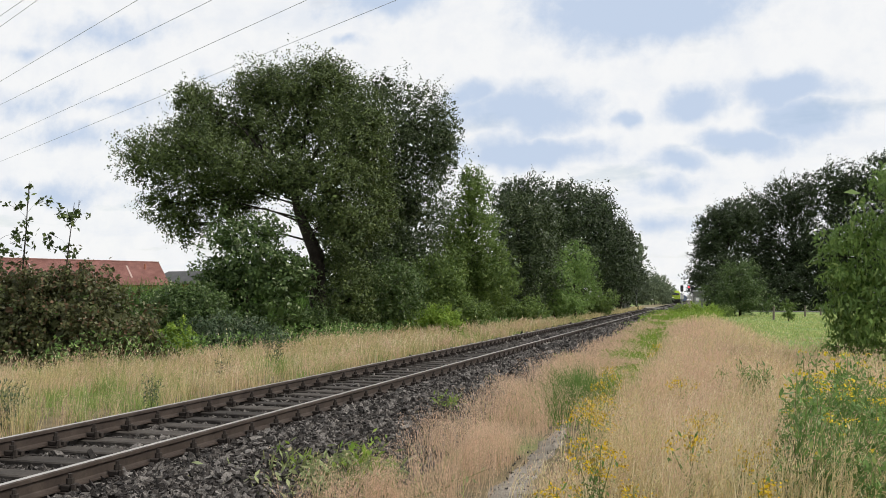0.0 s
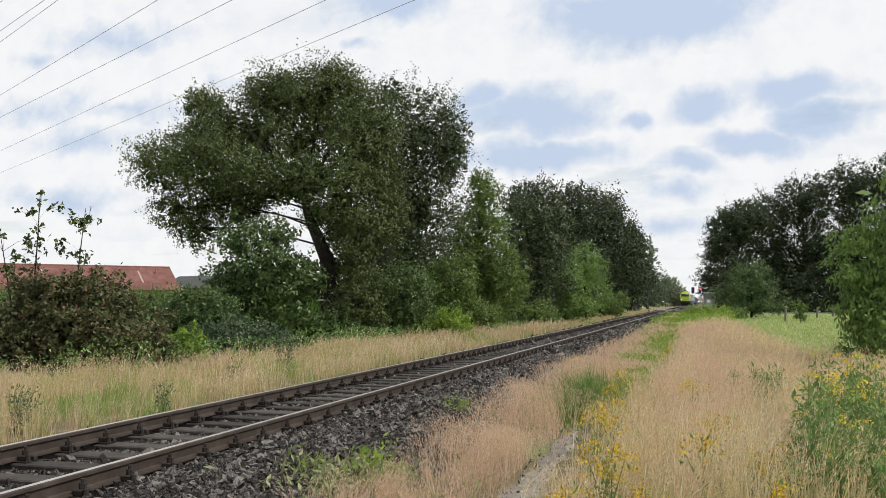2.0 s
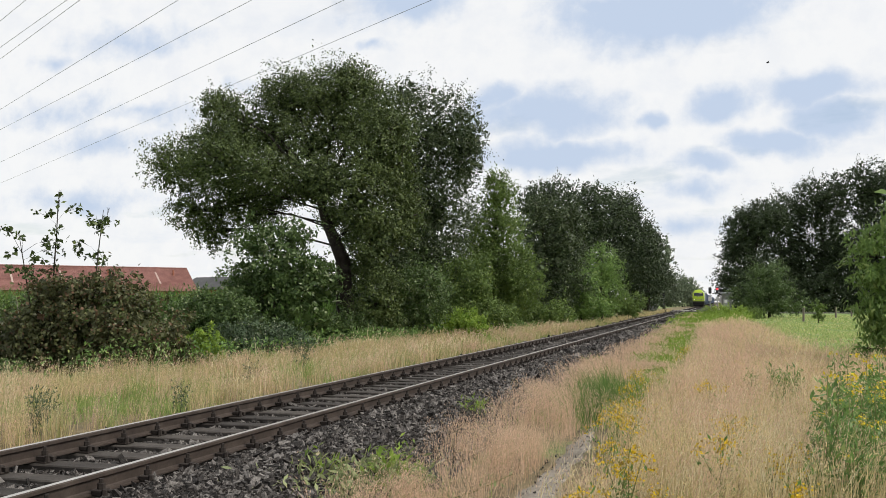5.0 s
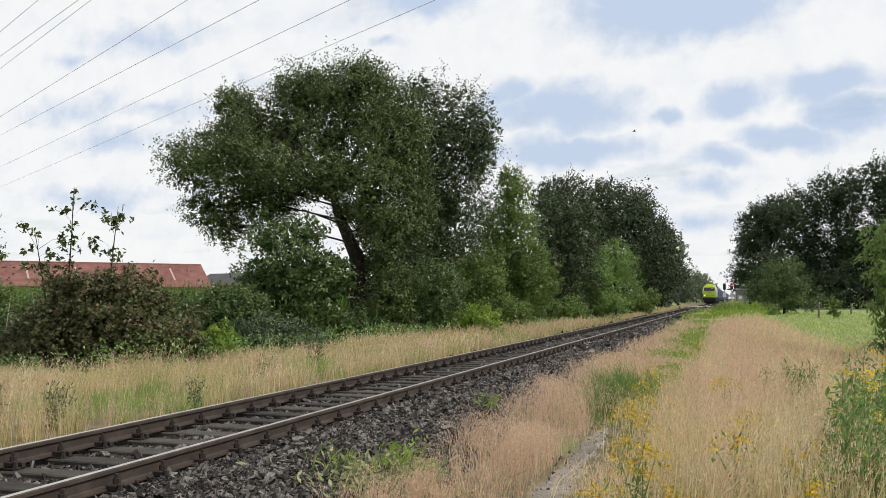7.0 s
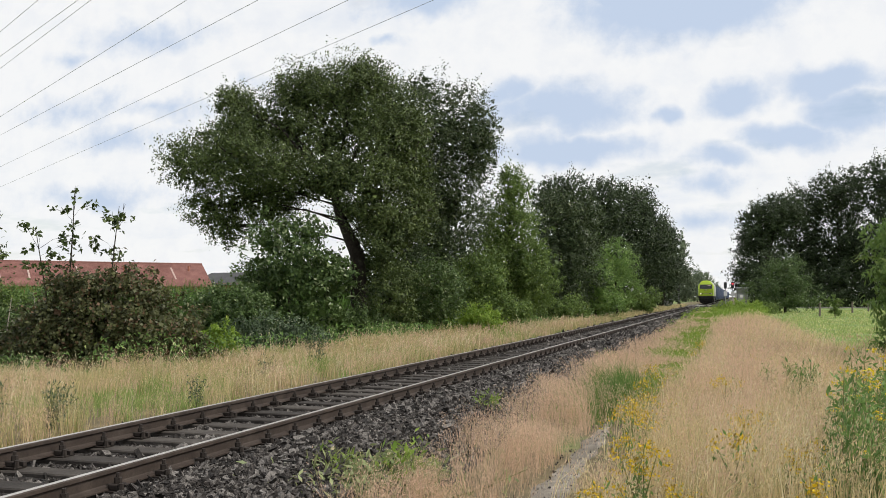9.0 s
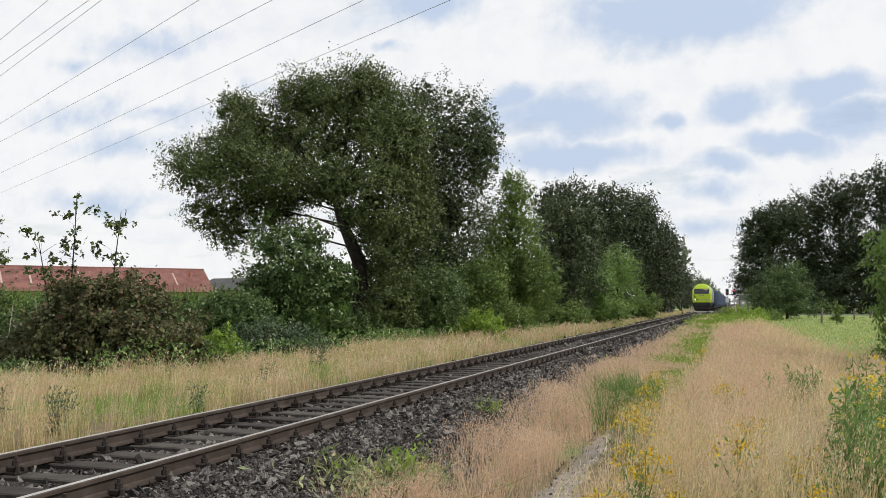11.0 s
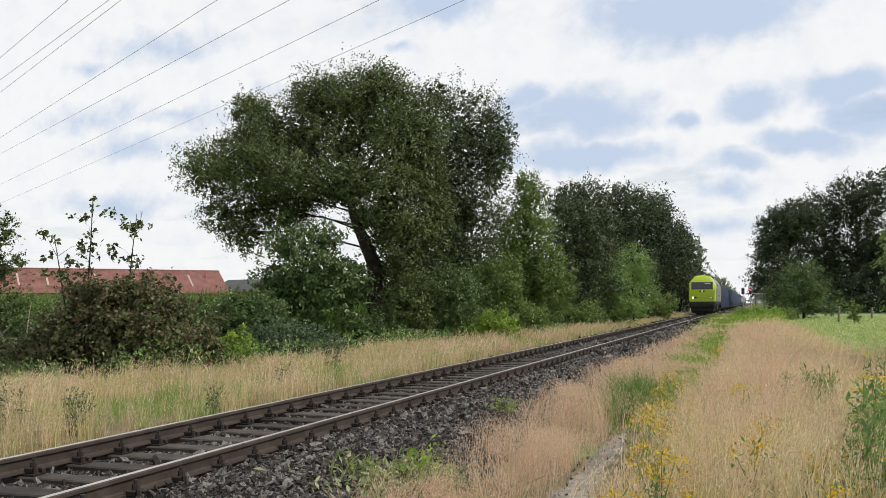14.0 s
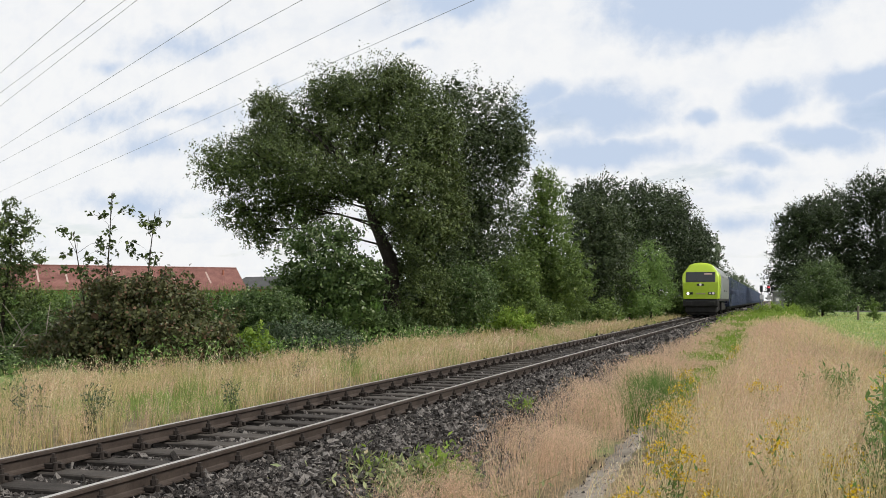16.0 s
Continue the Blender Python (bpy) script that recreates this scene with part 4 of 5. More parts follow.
    P("maple_tree", "rounded field maple with dull green crown", "tree", (-10.1, 60.0),
      [(-10.03, 60, 5.98, 2.1, 1.9, 2.0), (-9.71, 60, 3.5, 2.0, 2.1, 2.5), (-10.91, 60, 7.2, 1.3, 1.0, 0.8), (-10.62, 60, 1.03, 1.7, 1.4, 1.2)],
      24000, 0.16, ALDER, 19, 0.16, lump=0.57)
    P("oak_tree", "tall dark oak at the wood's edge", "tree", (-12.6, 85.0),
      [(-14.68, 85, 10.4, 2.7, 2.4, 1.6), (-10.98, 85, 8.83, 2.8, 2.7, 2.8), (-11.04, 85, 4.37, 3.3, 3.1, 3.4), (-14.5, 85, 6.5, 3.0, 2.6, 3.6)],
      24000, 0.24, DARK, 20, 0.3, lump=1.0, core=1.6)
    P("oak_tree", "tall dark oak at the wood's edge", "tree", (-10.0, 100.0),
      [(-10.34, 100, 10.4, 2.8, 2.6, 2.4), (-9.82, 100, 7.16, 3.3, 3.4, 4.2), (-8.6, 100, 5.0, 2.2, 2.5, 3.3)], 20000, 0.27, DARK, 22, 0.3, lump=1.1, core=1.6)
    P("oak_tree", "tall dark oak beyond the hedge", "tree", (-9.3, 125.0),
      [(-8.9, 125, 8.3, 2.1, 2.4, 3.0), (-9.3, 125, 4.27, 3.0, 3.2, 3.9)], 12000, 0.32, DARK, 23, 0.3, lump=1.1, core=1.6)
    P("willow_bush", "soft pale green willow bush by the track", "bush", (-8.5, 72.0),
      [(-8.5, 72, 3.9, 1.6, 1.5, 1.5), (-8.6, 72, 1.9, 1.9, 1.5, 1.5)], 11000, 0.17, CHERRY, 24, 0.08, shape=0.3, lump=0.66)
    P("cherry_bush", "young cherry bush with light leaves", "bush", (-8.6, 62.0),
      [(-8.71, 62, 2.3, 1.3, 1.1, 1.0), (-8.44, 62, 1.0, 1.5, 1.2, 1.0)], 7500, 0.17, CHERRY, 25, 0.06, lump=0.57)
    P("willow_bush", "low green willow bush on the verge", "bush", (-8.2, 85.0),
      [(-7.6, 85, 1.0, 1.5, 1.2, 1.0), (-9.15, 85, 0.6, 1.9, 1.2, 0.8)], 5000, 0.2, HAZEL, 26, 0.05, lump=0.66)
    # the poplar and distant trees wear the leaf colour with painted-in haze
    P("poplar_tree", "thin poplar with a see-through crown, paled by haze in its leaf colour", "tree", (-9.5, 170.0),
      [(-9.18, 170, 9.0, 1.9, 2.2, 2.9), (-9.73, 170, 4.3, 2.6, 2.8, 3.6)], 5000, 0.38, FAR_HAZED, 27, 0.2, lump=0.8, core=0.2)
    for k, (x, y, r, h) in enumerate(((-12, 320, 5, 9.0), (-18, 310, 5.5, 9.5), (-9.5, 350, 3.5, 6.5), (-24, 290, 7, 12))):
        P("distant_tree", "distant green tree beyond the crossing, haze put into its leaf colour", "tree", (x, y), [(x, y, h * 0.62, r, r, h * 0.38), (x + 1.5, y, h * 0.35, r, r, h * 0.35)],
          5000, 0.7, FAR_HAZED, 30 + k, 0.25, group="distant trees", limbs=False, lump=1.76)
    P("hornbeam_shrub", "dense brownish green hornbeam shrub beside dry grass", "shrub", (-15.0, 20.5),
      [(-15.07, 20.5, 0.85, 1.5, 1.1, 1.1), (-16.5, 20.5, 0.5, 1.25, 0.95, 1.0), (-13.6, 20.5, 0.45, 1.15, 0.9, 0.95), (-14.24, 20.5, 1.5, 0.85, 0.6, 0.55), (-15.93, 20.5, 1.6, 0.85, 0.6, 0.55), (-17.4, 20.6, 0.2, 0.9, 0.8, 0.7), (-12.9, 20.6, -0.05, 0.7, 0.7, 0.5), (-15.0, 20.2, -0.12, 1.9, 0.8, 0.45), (-16.9, 20.2, -0.15, 1.2, 0.8, 0.45), (-13.6, 20.2, -0.15, 1.0, 0.8, 0.4)],
      30000, 0.11, BROWN, 40, 0.05, lump=0.34, shape=0.7)
    P("hornbeam_sapling", "tallest of the sparse hornbeam shoots above a shrub", "sapling", (-16.4, 20.7),
      [(-16.0, 20.5, 4.1, 0.15, 0.14, 0.12), (-16.0, 20.5, 3.87, 0.1, 0.1, 0.1), (-16.55, 20.5, 3.56, 0.24, 0.18, 0.09), (-16.3, 20.5, 3.62, 0.14, 0.14, 0.07),
       (-15.6, 20.5, 3.63, 0.17, 0.14, 0.08), (-15.92, 20.5, 3.2, 0.13, 0.13, 0.09), (-16.1, 20.5, 2.7, 0.2, 0.2, 0.12)],
      120, 0.13, OAK, 41, 0.028, (0.38, -0.2, 4.1), lump=0.14, core=0, per=7, shape=0.75)
    P("hornbeam_sapling", "sparse leafy hornbeam shoot above a shrub", "sapling", (-15.3, 20.7),
      [(-14.56, 20.5, 3.65, 0.14, 0.12, 0.12), (-15.02, 20.5, 3.3, 0.2, 0.15, 0.1), (-14.5, 20.5, 3.3, 0.2, 0.15, 0.1), (-14.8, 20.5, 3.03, 0.24, 0.15, 0.13),
       (-15.27, 20.5, 2.8, 0.22, 0.15, 0.12), (-15.05, 20.5, 2.45, 0.32, 0.2, 0.16), (-14.56, 20.5, 2.36, 0.16, 0.14, 0.08), (-15.4, 20.5, 2.6, 0.2, 0.15, 0.1)],
      190, 0.13, OAK, 141, 0.026, (0.6, -0.2, 3.6), lump=0.15, core=0, per=7, shape=0.75)
    P("hornbeam_sapling", "spreading sparse hornbeam shoot above a shrub", "sapling", (-16.6, 20.7),
      [(-17.5, 20.5, 3.2, 0.17, 0.14, 0.09), (-17.15, 20.5, 3.0, 0.17, 0.14, 0.12), (-17.3, 20.5, 2.55, 0.2, 0.15, 0.1), (-17.45, 20.5, 2.23, 0.18, 0.15, 0.1),
       (-16.6, 20.5, 2.4, 0.24, 0.2, 0.15), (-16.15, 20.5, 2.88, 0.2, 0.15, 0.12), (-16.86, 20.5, 2.0, 0.36, 0.2, 0.18), (-16.4, 20.5, 2.64, 0.2, 0.15, 0.12)],
      240, 0.13, OAK, 142, 0.026, (-0.6, -0.2, 3.1), lump=0.15, core=0, per=7, shape=0.75)
    P("hornbeam_tree", "small leafy tree at the field edge", "tree", (-20.9, 22.0),
      [(-20.63, 22, 3.4, 0.55, 0.6, 0.8), (-20.2, 22, 2.5, 0.6, 0.45, 0.25), (-21.0, 22, 2.2, 0.7, 0.8, 0.95), (-20.77, 22, 1.1, 0.95, 0.9, 1.0)],
      9000, 0.1, OAK, 42, 0.06, lump=0.28, core=0.4)
    P("hazel_bush", "low green bush with yellowish leaves at the field", "bush", (-21.0, 24.0),
      [(-21.14, 24, 1.05, 0.95, 0.8, 0.6), (-21.76, 24, 0.35, 1.05, 0.8, 0.75), (-20.28, 24, 0.6, 1.0, 0.8, 0.8)], 9000, 0.1, HAZEL, 43, 0.04, lump=0.35)
    P("bramble_bush", "low tangled green thicket behind dead branches", "bush", (-19.2, 22.6),
      [(-19.2, 22.6, 0.5, 1.3, 0.8, 0.95), (-18.2, 22.4, 0.3, 1.0, 0.8, 0.85), (-20.6, 22.2, 0.1, 1.3, 0.8, 0.7)], 12000, 0.1, ELDER, 48, 0.04, lump=0.35)
    P("nettle_patch", "light green nettle patch before the thicket", "herbs", (-18.0, 18.6),
      [(-18.0, 18.6, -0.2, 1.4, 0.6, 0.3), (-16.4, 18.8, -0.25, 0.8, 0.5, 0.22), (-19.6, 18.6, -0.2, 0.9, 0.5, 0.3)], 5000, 0.085, ELDER, 49, 0.02, limbs=False, lump=0.2, core=0.3)
    P("bramble_bush", "green bramble and elder thicket at the maize field", "bush", (-16.0, 28.0),
      [(-16.07, 28, 1.0, 1.0, 0.8, 0.6), (-15.12, 28, 0.7, 1.0, 0.85, 0.85), (-17.24, 28, 0.7, 0.95, 0.8, 0.75), (-15.95, 28, 0.2, 1.3, 0.85, 0.6)], 15000, 0.11, ELDER, 44, 0.04, lump=0.37)
    P("bramble_bush", "grey-green bramble thicket with pale leaf undersides", "bush", (-12.9, 25.5),
      [(-12.93, 25.5, 0.15, 0.83, 0.7, 0.65), (-11.93, 25.5, 0.0, 0.74, 0.55, 0.48), (-13.77, 25.5, 0.06, 0.75, 0.6, 0.55)], 8500, 0.09, GREY, 45, 0.03, lump=0.33)
    P("young_maple", "bright yellow-green young shrub among dry grass", "shrub", (-13.2, 22.5),
      [(-13.7, 22.5, 0.08, 0.65, 0.5, 0.45), (-12.95, 22.5, 0.14, 0.45, 0.4, 0.48)], 2600, 0.11, YELLOW, 46, 0.03, lump=0.2, core=0.3)
    P("bramble_bush", "dark low bramble thicket under an oak", "bush", (-14.3, 34.0),
      [(-13.79, 34, 0.15, 1.45, 1.0, 0.75), (-14.95, 34, -0.1, 1.2, 0.85, 0.65)], 9000, 0.11, ELDER, 47, 0.04, lump=0.37)
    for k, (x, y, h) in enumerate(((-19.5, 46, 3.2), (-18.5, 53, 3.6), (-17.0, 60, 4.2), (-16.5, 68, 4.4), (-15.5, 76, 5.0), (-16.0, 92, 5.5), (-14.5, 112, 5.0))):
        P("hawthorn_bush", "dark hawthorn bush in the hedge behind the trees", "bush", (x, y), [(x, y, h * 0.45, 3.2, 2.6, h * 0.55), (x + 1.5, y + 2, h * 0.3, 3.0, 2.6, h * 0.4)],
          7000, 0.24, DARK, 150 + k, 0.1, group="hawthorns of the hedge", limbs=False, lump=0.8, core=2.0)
    # the right-hand side
    P("hawthorn_bush", "grey-green hawthorn bush at the meadow's edge", "bush", (4.8, 105.0),
      [(4.82, 105, 3.4, 2.3, 2.1, 2.0), (3.98, 105, 1.7, 3.2, 2.4, 1.9), (6.11, 105, 1.4, 2.4, 1.8, 1.5)], 19000, 0.17, ELDER, 50, 0.12, lump=0.6)
    P("sapling", "thin young tree by a fence post", "sapling", (7.75, 85.0), [(7.69, 85, 0.9, 0.6, 0.5, 0.5), (7.79, 85, 0.1, 0.5, 0.45, 0.4)], 900, 0.16, HAZEL, 51, 0.03, lump=0.31)
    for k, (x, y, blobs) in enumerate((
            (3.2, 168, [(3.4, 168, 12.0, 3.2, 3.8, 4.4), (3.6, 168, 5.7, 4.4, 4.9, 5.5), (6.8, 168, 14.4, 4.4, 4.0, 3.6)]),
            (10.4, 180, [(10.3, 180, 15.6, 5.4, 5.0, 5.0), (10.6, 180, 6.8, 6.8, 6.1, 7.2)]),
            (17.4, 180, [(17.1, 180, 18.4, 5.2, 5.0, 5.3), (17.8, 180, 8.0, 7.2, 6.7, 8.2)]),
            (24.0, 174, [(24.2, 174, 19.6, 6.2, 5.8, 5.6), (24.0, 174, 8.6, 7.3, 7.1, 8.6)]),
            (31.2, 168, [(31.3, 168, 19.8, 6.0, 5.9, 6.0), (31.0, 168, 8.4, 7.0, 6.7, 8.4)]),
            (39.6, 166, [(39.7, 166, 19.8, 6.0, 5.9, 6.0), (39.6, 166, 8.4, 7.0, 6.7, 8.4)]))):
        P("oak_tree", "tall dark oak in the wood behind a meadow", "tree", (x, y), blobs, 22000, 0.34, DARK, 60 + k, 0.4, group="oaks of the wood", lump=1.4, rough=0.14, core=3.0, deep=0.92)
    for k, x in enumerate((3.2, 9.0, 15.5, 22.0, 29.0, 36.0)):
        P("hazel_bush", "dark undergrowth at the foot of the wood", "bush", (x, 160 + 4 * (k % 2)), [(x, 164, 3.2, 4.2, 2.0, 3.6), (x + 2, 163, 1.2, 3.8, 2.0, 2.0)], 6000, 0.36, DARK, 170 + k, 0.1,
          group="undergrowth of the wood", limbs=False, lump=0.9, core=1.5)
    P("cherry_tree", "young bird cherry with long hanging leaves", "tree", (4.6, 23.6),
      [(4.07, 23, 3.6, 0.69, 0.6, 0.6), (3.5, 23, 2.6, 0.7, 0.66, 0.4), (3.45, 22.9, 1.9, 0.75, 0.6, 0.35), (3.4, 22.8, 1.1, 0.7, 0.6, 0.35), (3.98, 23, 1.48, 0.95, 0.8, 0.72), (3.6, 23, 0.65, 0.65, 0.55, 0.45), (4.7, 23.4, 2.48, 1.0, 1.06, 1.37),
       (4.6, 23, 0.5, 1.05, 0.78, 0.62), (3.0, 23, 2.3, 0.35, 0.25, 0.16), (2.95, 23, 0.28, 0.3, 0.2, 0.1), (4.9, 23.5, 3.7, 0.9, 0.9, 0.9)],
      15000, 0.16, CHERRY, 70, 0.07, lump=0.36, droop=1.5, shape=0.34, core=0.35, rough=0.3)


build_trees()


def build_maize():
    rng = np.random.default_rng(80)
    x, y = scatter(rng, -75, -17.5, 34, 62, 3.0)
    n = len(x)
    z = lift(x, y)
    groups = []
    for k in range(7):
        h = rng.uniform(0.4, 1.0, n) * 2.55
        groups.append(blades(rng, x, y, z + 0.05 * k, h, rng.uniform(0.05, 0.09, n), 0.28, (0, 0))[:2])
    me = mesh_of("maize_field", *join(*groups), MAIZE)
    tagged(new("maize_field", me), "field of tall green maize beyond the hedge", "maize", kind="stuff")


build_maize()


def dead_branches():
    ob = thing("dead_branches", "heap of bare grey dead branches beside a shrub", "branches", (-18.3, 21.0, 0))
    rng = random.Random(5)
    for k in range(26):
        a = Vector((rng.uniform(-1.4, 1.3), rng.uniform(-0.6, 0.5), -0.4 + rng.uniform(0, 0.5)))
        d = Vector((rng.uniform(-1, 1), rng.uniform(-0.5, 0.3), rng.uniform(0.1, 0.7))).normalized() * rng.uniform(0.8, 1.7)
        part("branch", tube([a, a + d * 0.5 + Vector((0, 0, 0.1)), a + d + Vector((0, 0, -0.05))], [0.022, 0.015, 0.005], 5), TWIG, ob)


dead_branches()


def fence():
    for k, (x, y) in enumerate(((7.1, 92), (11.5, 108), (9.3, 100), (14.0, 116))):
        p = thing("fence_post", "weathered wooden fence post at the meadow", "fence post", (x, y, float(lift(x, y))), "posts of the meadow fence")
        part("post", rod((0, 0, -0.1), (0.03, 0, 1.25), 0.1, 0.09, 8), POST_WOOD, p)


fence()


# ---- herbs ----
def herb(name, label, seed, height, stems, flowers, leaf, flower_mat, leafy=60, spread=0.16, leaf_mat=None, flat=True, many=(3, 6)):
    """An upright herb: stems, feathery leaves, flat flower heads."""
    rng = np.random.default_rng(seed)
    ob = thing(name, label, "wild flower", group=name + "s")
    bm = bmesh.new()
    leaves, heads = [], []
    for k in range(stems):
        a = np.array([*rng.normal(size=2) * spread * 0.4, -0.03])
        tip = np.array([*(a[:2] + rng.normal(size=2) * spread), height * rng.uniform(0.7, 1.05)])
        mid = (a + tip) / 2 + np.array([*rng.normal(size=2) * 0.03, 0])
        tube([a, mid, tip], [0.006, 0.005, 0.003], 4, bm)
        t = rng.uniform(0.08, 0.95, leafy)[:, None]
        c = np.where(t < 0.5, a + (mid - a) * t * 2, mid + (tip - mid) * (t - 0.5) * 2) + rng.normal(size=(leafy, 3)) * 0.045
        leaves.append(c)
        if flowers:
            for q in range(rng.integers(*many)):
                o = tip + np.array([*rng.normal(size=2) * 0.05, rng.uniform(-0.06, 0.03)])
                heads.append(o + rng.normal(size=(flowers, 3)) * np.array([0.028, 0.028, 0.008 if flat else 0.02]))
    part("stem", bm, STEM, ob)
    v, f = leaf_quads(rng, np.concatenate(leaves), leaf, leaf * 0.32, -0.2)
    part("foliage", mesh_of("foliage", v, f, leaf_mat or WEED), None, ob)
    if heads:
        v, f = leaf_quads(rng, np.concatenate(heads), 0.024, 0.022, 0)
        part("flower_head", mesh_of("flower_head", v, f, flower_mat), None, ob)
    return ob


def spread_out(proto, spots, seed):
    rng = random.Random(seed)
    for i, (x, y) in enumerate(spots):
        m = pose(x, y, float(lift(x, y)), 0, 0, rng.uniform(0, 360))
        s = rng.uniform(0.85, 1.15)
        o = proto if i == 0 else copy_thing(proto, m)
        o.matrix_basis = m
        o.scale = (s, s, s)


def build_herbs():
    rng = random.Random(90)
    tansy = [herb("tansy_plant", "green tansy plant with flat yellow flower heads", 91 + k, 1.02, 4, 17, 0.07, TANSY, 150, 0.12, many=(1, 2)) for k in range(2)]
    ragwort = [herb("ragwort_plant", "ragwort plant with golden yellow flower clusters", 95 + k, 0.58, 4, 17, 0.06, FLOWER, 30, 0.11, flat=False, many=(2, 5)) for k in range(2)]
    nettle = herb("green_herb", "tall leafy green herb without flowers", 98, 0.85, 4, 0, 0.085, FLOWER, 60, 0.07)
    spread_out(tansy[0], [(1.33, 12.09), (1.69, 11.59), (1.87, 11.45), (1.61, 10.51), (0.9, 9.3), (1.5, 9.23), (2.03, 10.8), (1.75, 12.3), (0.75, 7.9), (1.15, 7.5), (0.95, 8.3), (1.45, 8.4)], 1)
    spread_out(tansy[1], [(1.49, 11.64), (1.43, 10.78), (1.18, 9.25), (1.92, 11.1), (1.2, 10.23), (2.2, 11.6), (1.85, 10.2)], 2)
    spread_out(ragwort[0], [(-0.73, 7.25), (-0.97, 10.3), (-1.0, 13.1), (-1.07, 9.65), (-0.38, 6.5), (0.04, 10.55), (0.36, 7.9), (-0.87, 23.6), (-1.3, 17.0),
                            (-0.99, 11.3), (-0.1, 15.3), (-1.15, 12.2)], 3)
    spread_out(ragwort[1], [(-0.89, 8.7), (-0.93, 6.5), (0.1, 9.7), (0.02, 7.9), (0.55, 8.3), (0.38, 6.6), (-1.2, 16.4), (-0.13, 13.9), (-0.68, 7.4),
                            (-1.1, 10.6), (-1.25, 14.2), (0.2, 19.7), (0.05, 11.4), (-0.95, 24.9)], 4)
    spread_out(nettle, [(1.0, 15.69), (1.11, 15.5), (0.77, 15.39), (0.45, 15.51), (0.87, 14.93), (1.35, 11.9), (1.05, 9.6), (1.35, 9.5), (1.7, 9.6), (1.6, 11.0), (1.1, 9.9), (2.0, 11.3), (1.1, 8.7), (1.35, 8.5), (1.55, 8.8), (0.95, 8.5), (1.7, 9.0), (1.25, 9.0), (1.8, 9.6), (0.8, 7.6), (1.0, 7.3), (1.2, 7.7), (1.4, 8.0), (0.7, 8.2), (1.05, 8.1), (1.3, 7.2), (1.6, 8.2), (0.9, 9.0), (1.5, 10.0), (1.9, 10.4), (1.75, 8.6), (0.85, 7.0), (1.1, 6.8), (0.62, 7.2)], 5)
    # weeds on the ballast and at its foot
    weed = herb("ballast_weed", "small bright green weed growing in the ballast", 99, 0.38, 7, 0, 0.075, FLOWER, 20, 0.16, YELLOW)
    spread_out(weed, [(-3.46, 13.5), (-3.34, 13.6), (-2.98, 24.7), (-3.1, 25.0)], 6)
    small = herb("evening_primrose", "small weed with pale yellow flowers in the ballast", 101, 0.25, 4, 14, 0.05, PALE_FLOWER, 14, 0.1)
    spread_out(small, [(-3.95, 15.5), (-3.85, 17.2), (-3.6, 19.5)], 7)
    foot = herb("bramble_shoot", "creeping bramble shoot with rounded pale green leaves", 102, 0.34, 9, 0, 0.10, FLOWER, 20, 0.26, PALE_WEED)
    spread_out(foot, [(-3.68, 8.07), (-3.34, 8.3), (-2.94, 8.42), (-3.75, 8.75), (-3.89, 7.83), (-2.65, 8.2), (-3.2, 8.0), (-3.5, 7.8), (-3.05, 7.7)], 8)
    fresh = herb("bramble_shoot", "upright bright green shoot at the ballast foot", 103, 0.42, 6, 0, 0.11, FLOWER, 18, 0.12, YELLOW)
    spread_out(fresh, [(-3.07, 8.95), (-3.0, 8.3), (-3.6, 8.3), (-2.8, 8.5)], 9)
    verge = herb("verge_herb", "leafy green weed in the dry verge grass", 104, 0.62, 6, 0, 0.07, FLOWER, 45, 0.14, GREY)
    spread_out(verge, [(-7.9, 9.85), (-8.1, 10.0), (-8.93, 9.98), (-7.4, 12.2), (-8.6, 16.5), (-9.4, 20.5)], 10)


build_herbs()


# ---- grass ----
def smooth(v, lo, hi):
    t = np.clip((v - lo) / (hi - lo), 0, 1)
    return t * t * (3 - 2 * t)


def patchy(x, y, s, seed):
    r = np.random.default_rng(seed).uniform(0, 6.28, 6)
    return 0.5 + 0.25 * (np.sin(x * s + r[0] + np.sin(y * s * 0.7 + r[1])) + np.sin(y * s * 0.8 + r[2] + np.sin(x * s * 1.3 + r[3])))


def on_path(x, y):
    mid = np.interp(y, [5.5, 8.5, 11.2, 13.5], [-1.75, -1.64, -1.64, -1.73])
    return 1 - 0.91 * (np.abs(x - mid) < np.interp(y, [5.5, 10, 13.5], [0.30, 0.24, 0.08])) * (y < 13.5)


def grass(name, label, mat, zones, seed, height, width, lean, wind, heads=0, head_size=0.03, plume=0.015, keep=None, tuft=26):
    """One stand of grass, in zones (x0, x1, y0, y1, stalks a square metre)."""
    rng = np.random.default_rng(seed)
    groups = []
    for x0, x1, y0, y1, dens in zones:
        x, y = scatter(rng, x0, x1, y0, y1, dens, keep, tuft, 0.075)
        z = lift(x, y) - 0.01
        far = np.maximum(1.0, y / 11.0)
        h = height * rng.uniform(0.5, 1.15, len(x)) * (0.6 + 0.8 * patchy(x, y, 1.9, seed))
        sway = np.stack([np.sin(x * 5.3 + y * 2.1), np.cos(y * 4.1 - x * 3.2)], 1) * 0.24 + np.asarray(wind)
        v, f, mid, tip = blades(rng, x, y, z, h, width * far, lean, sway)
        groups.append((v, f))
        if heads:
            groups.append(seed_heads(rng, mid, tip, heads, head_size * far ** 0.8, plume))
    me = mesh_of(name, *join(*groups), mat)
    tagged(new(name, me), label, "grass", kind="stuff")


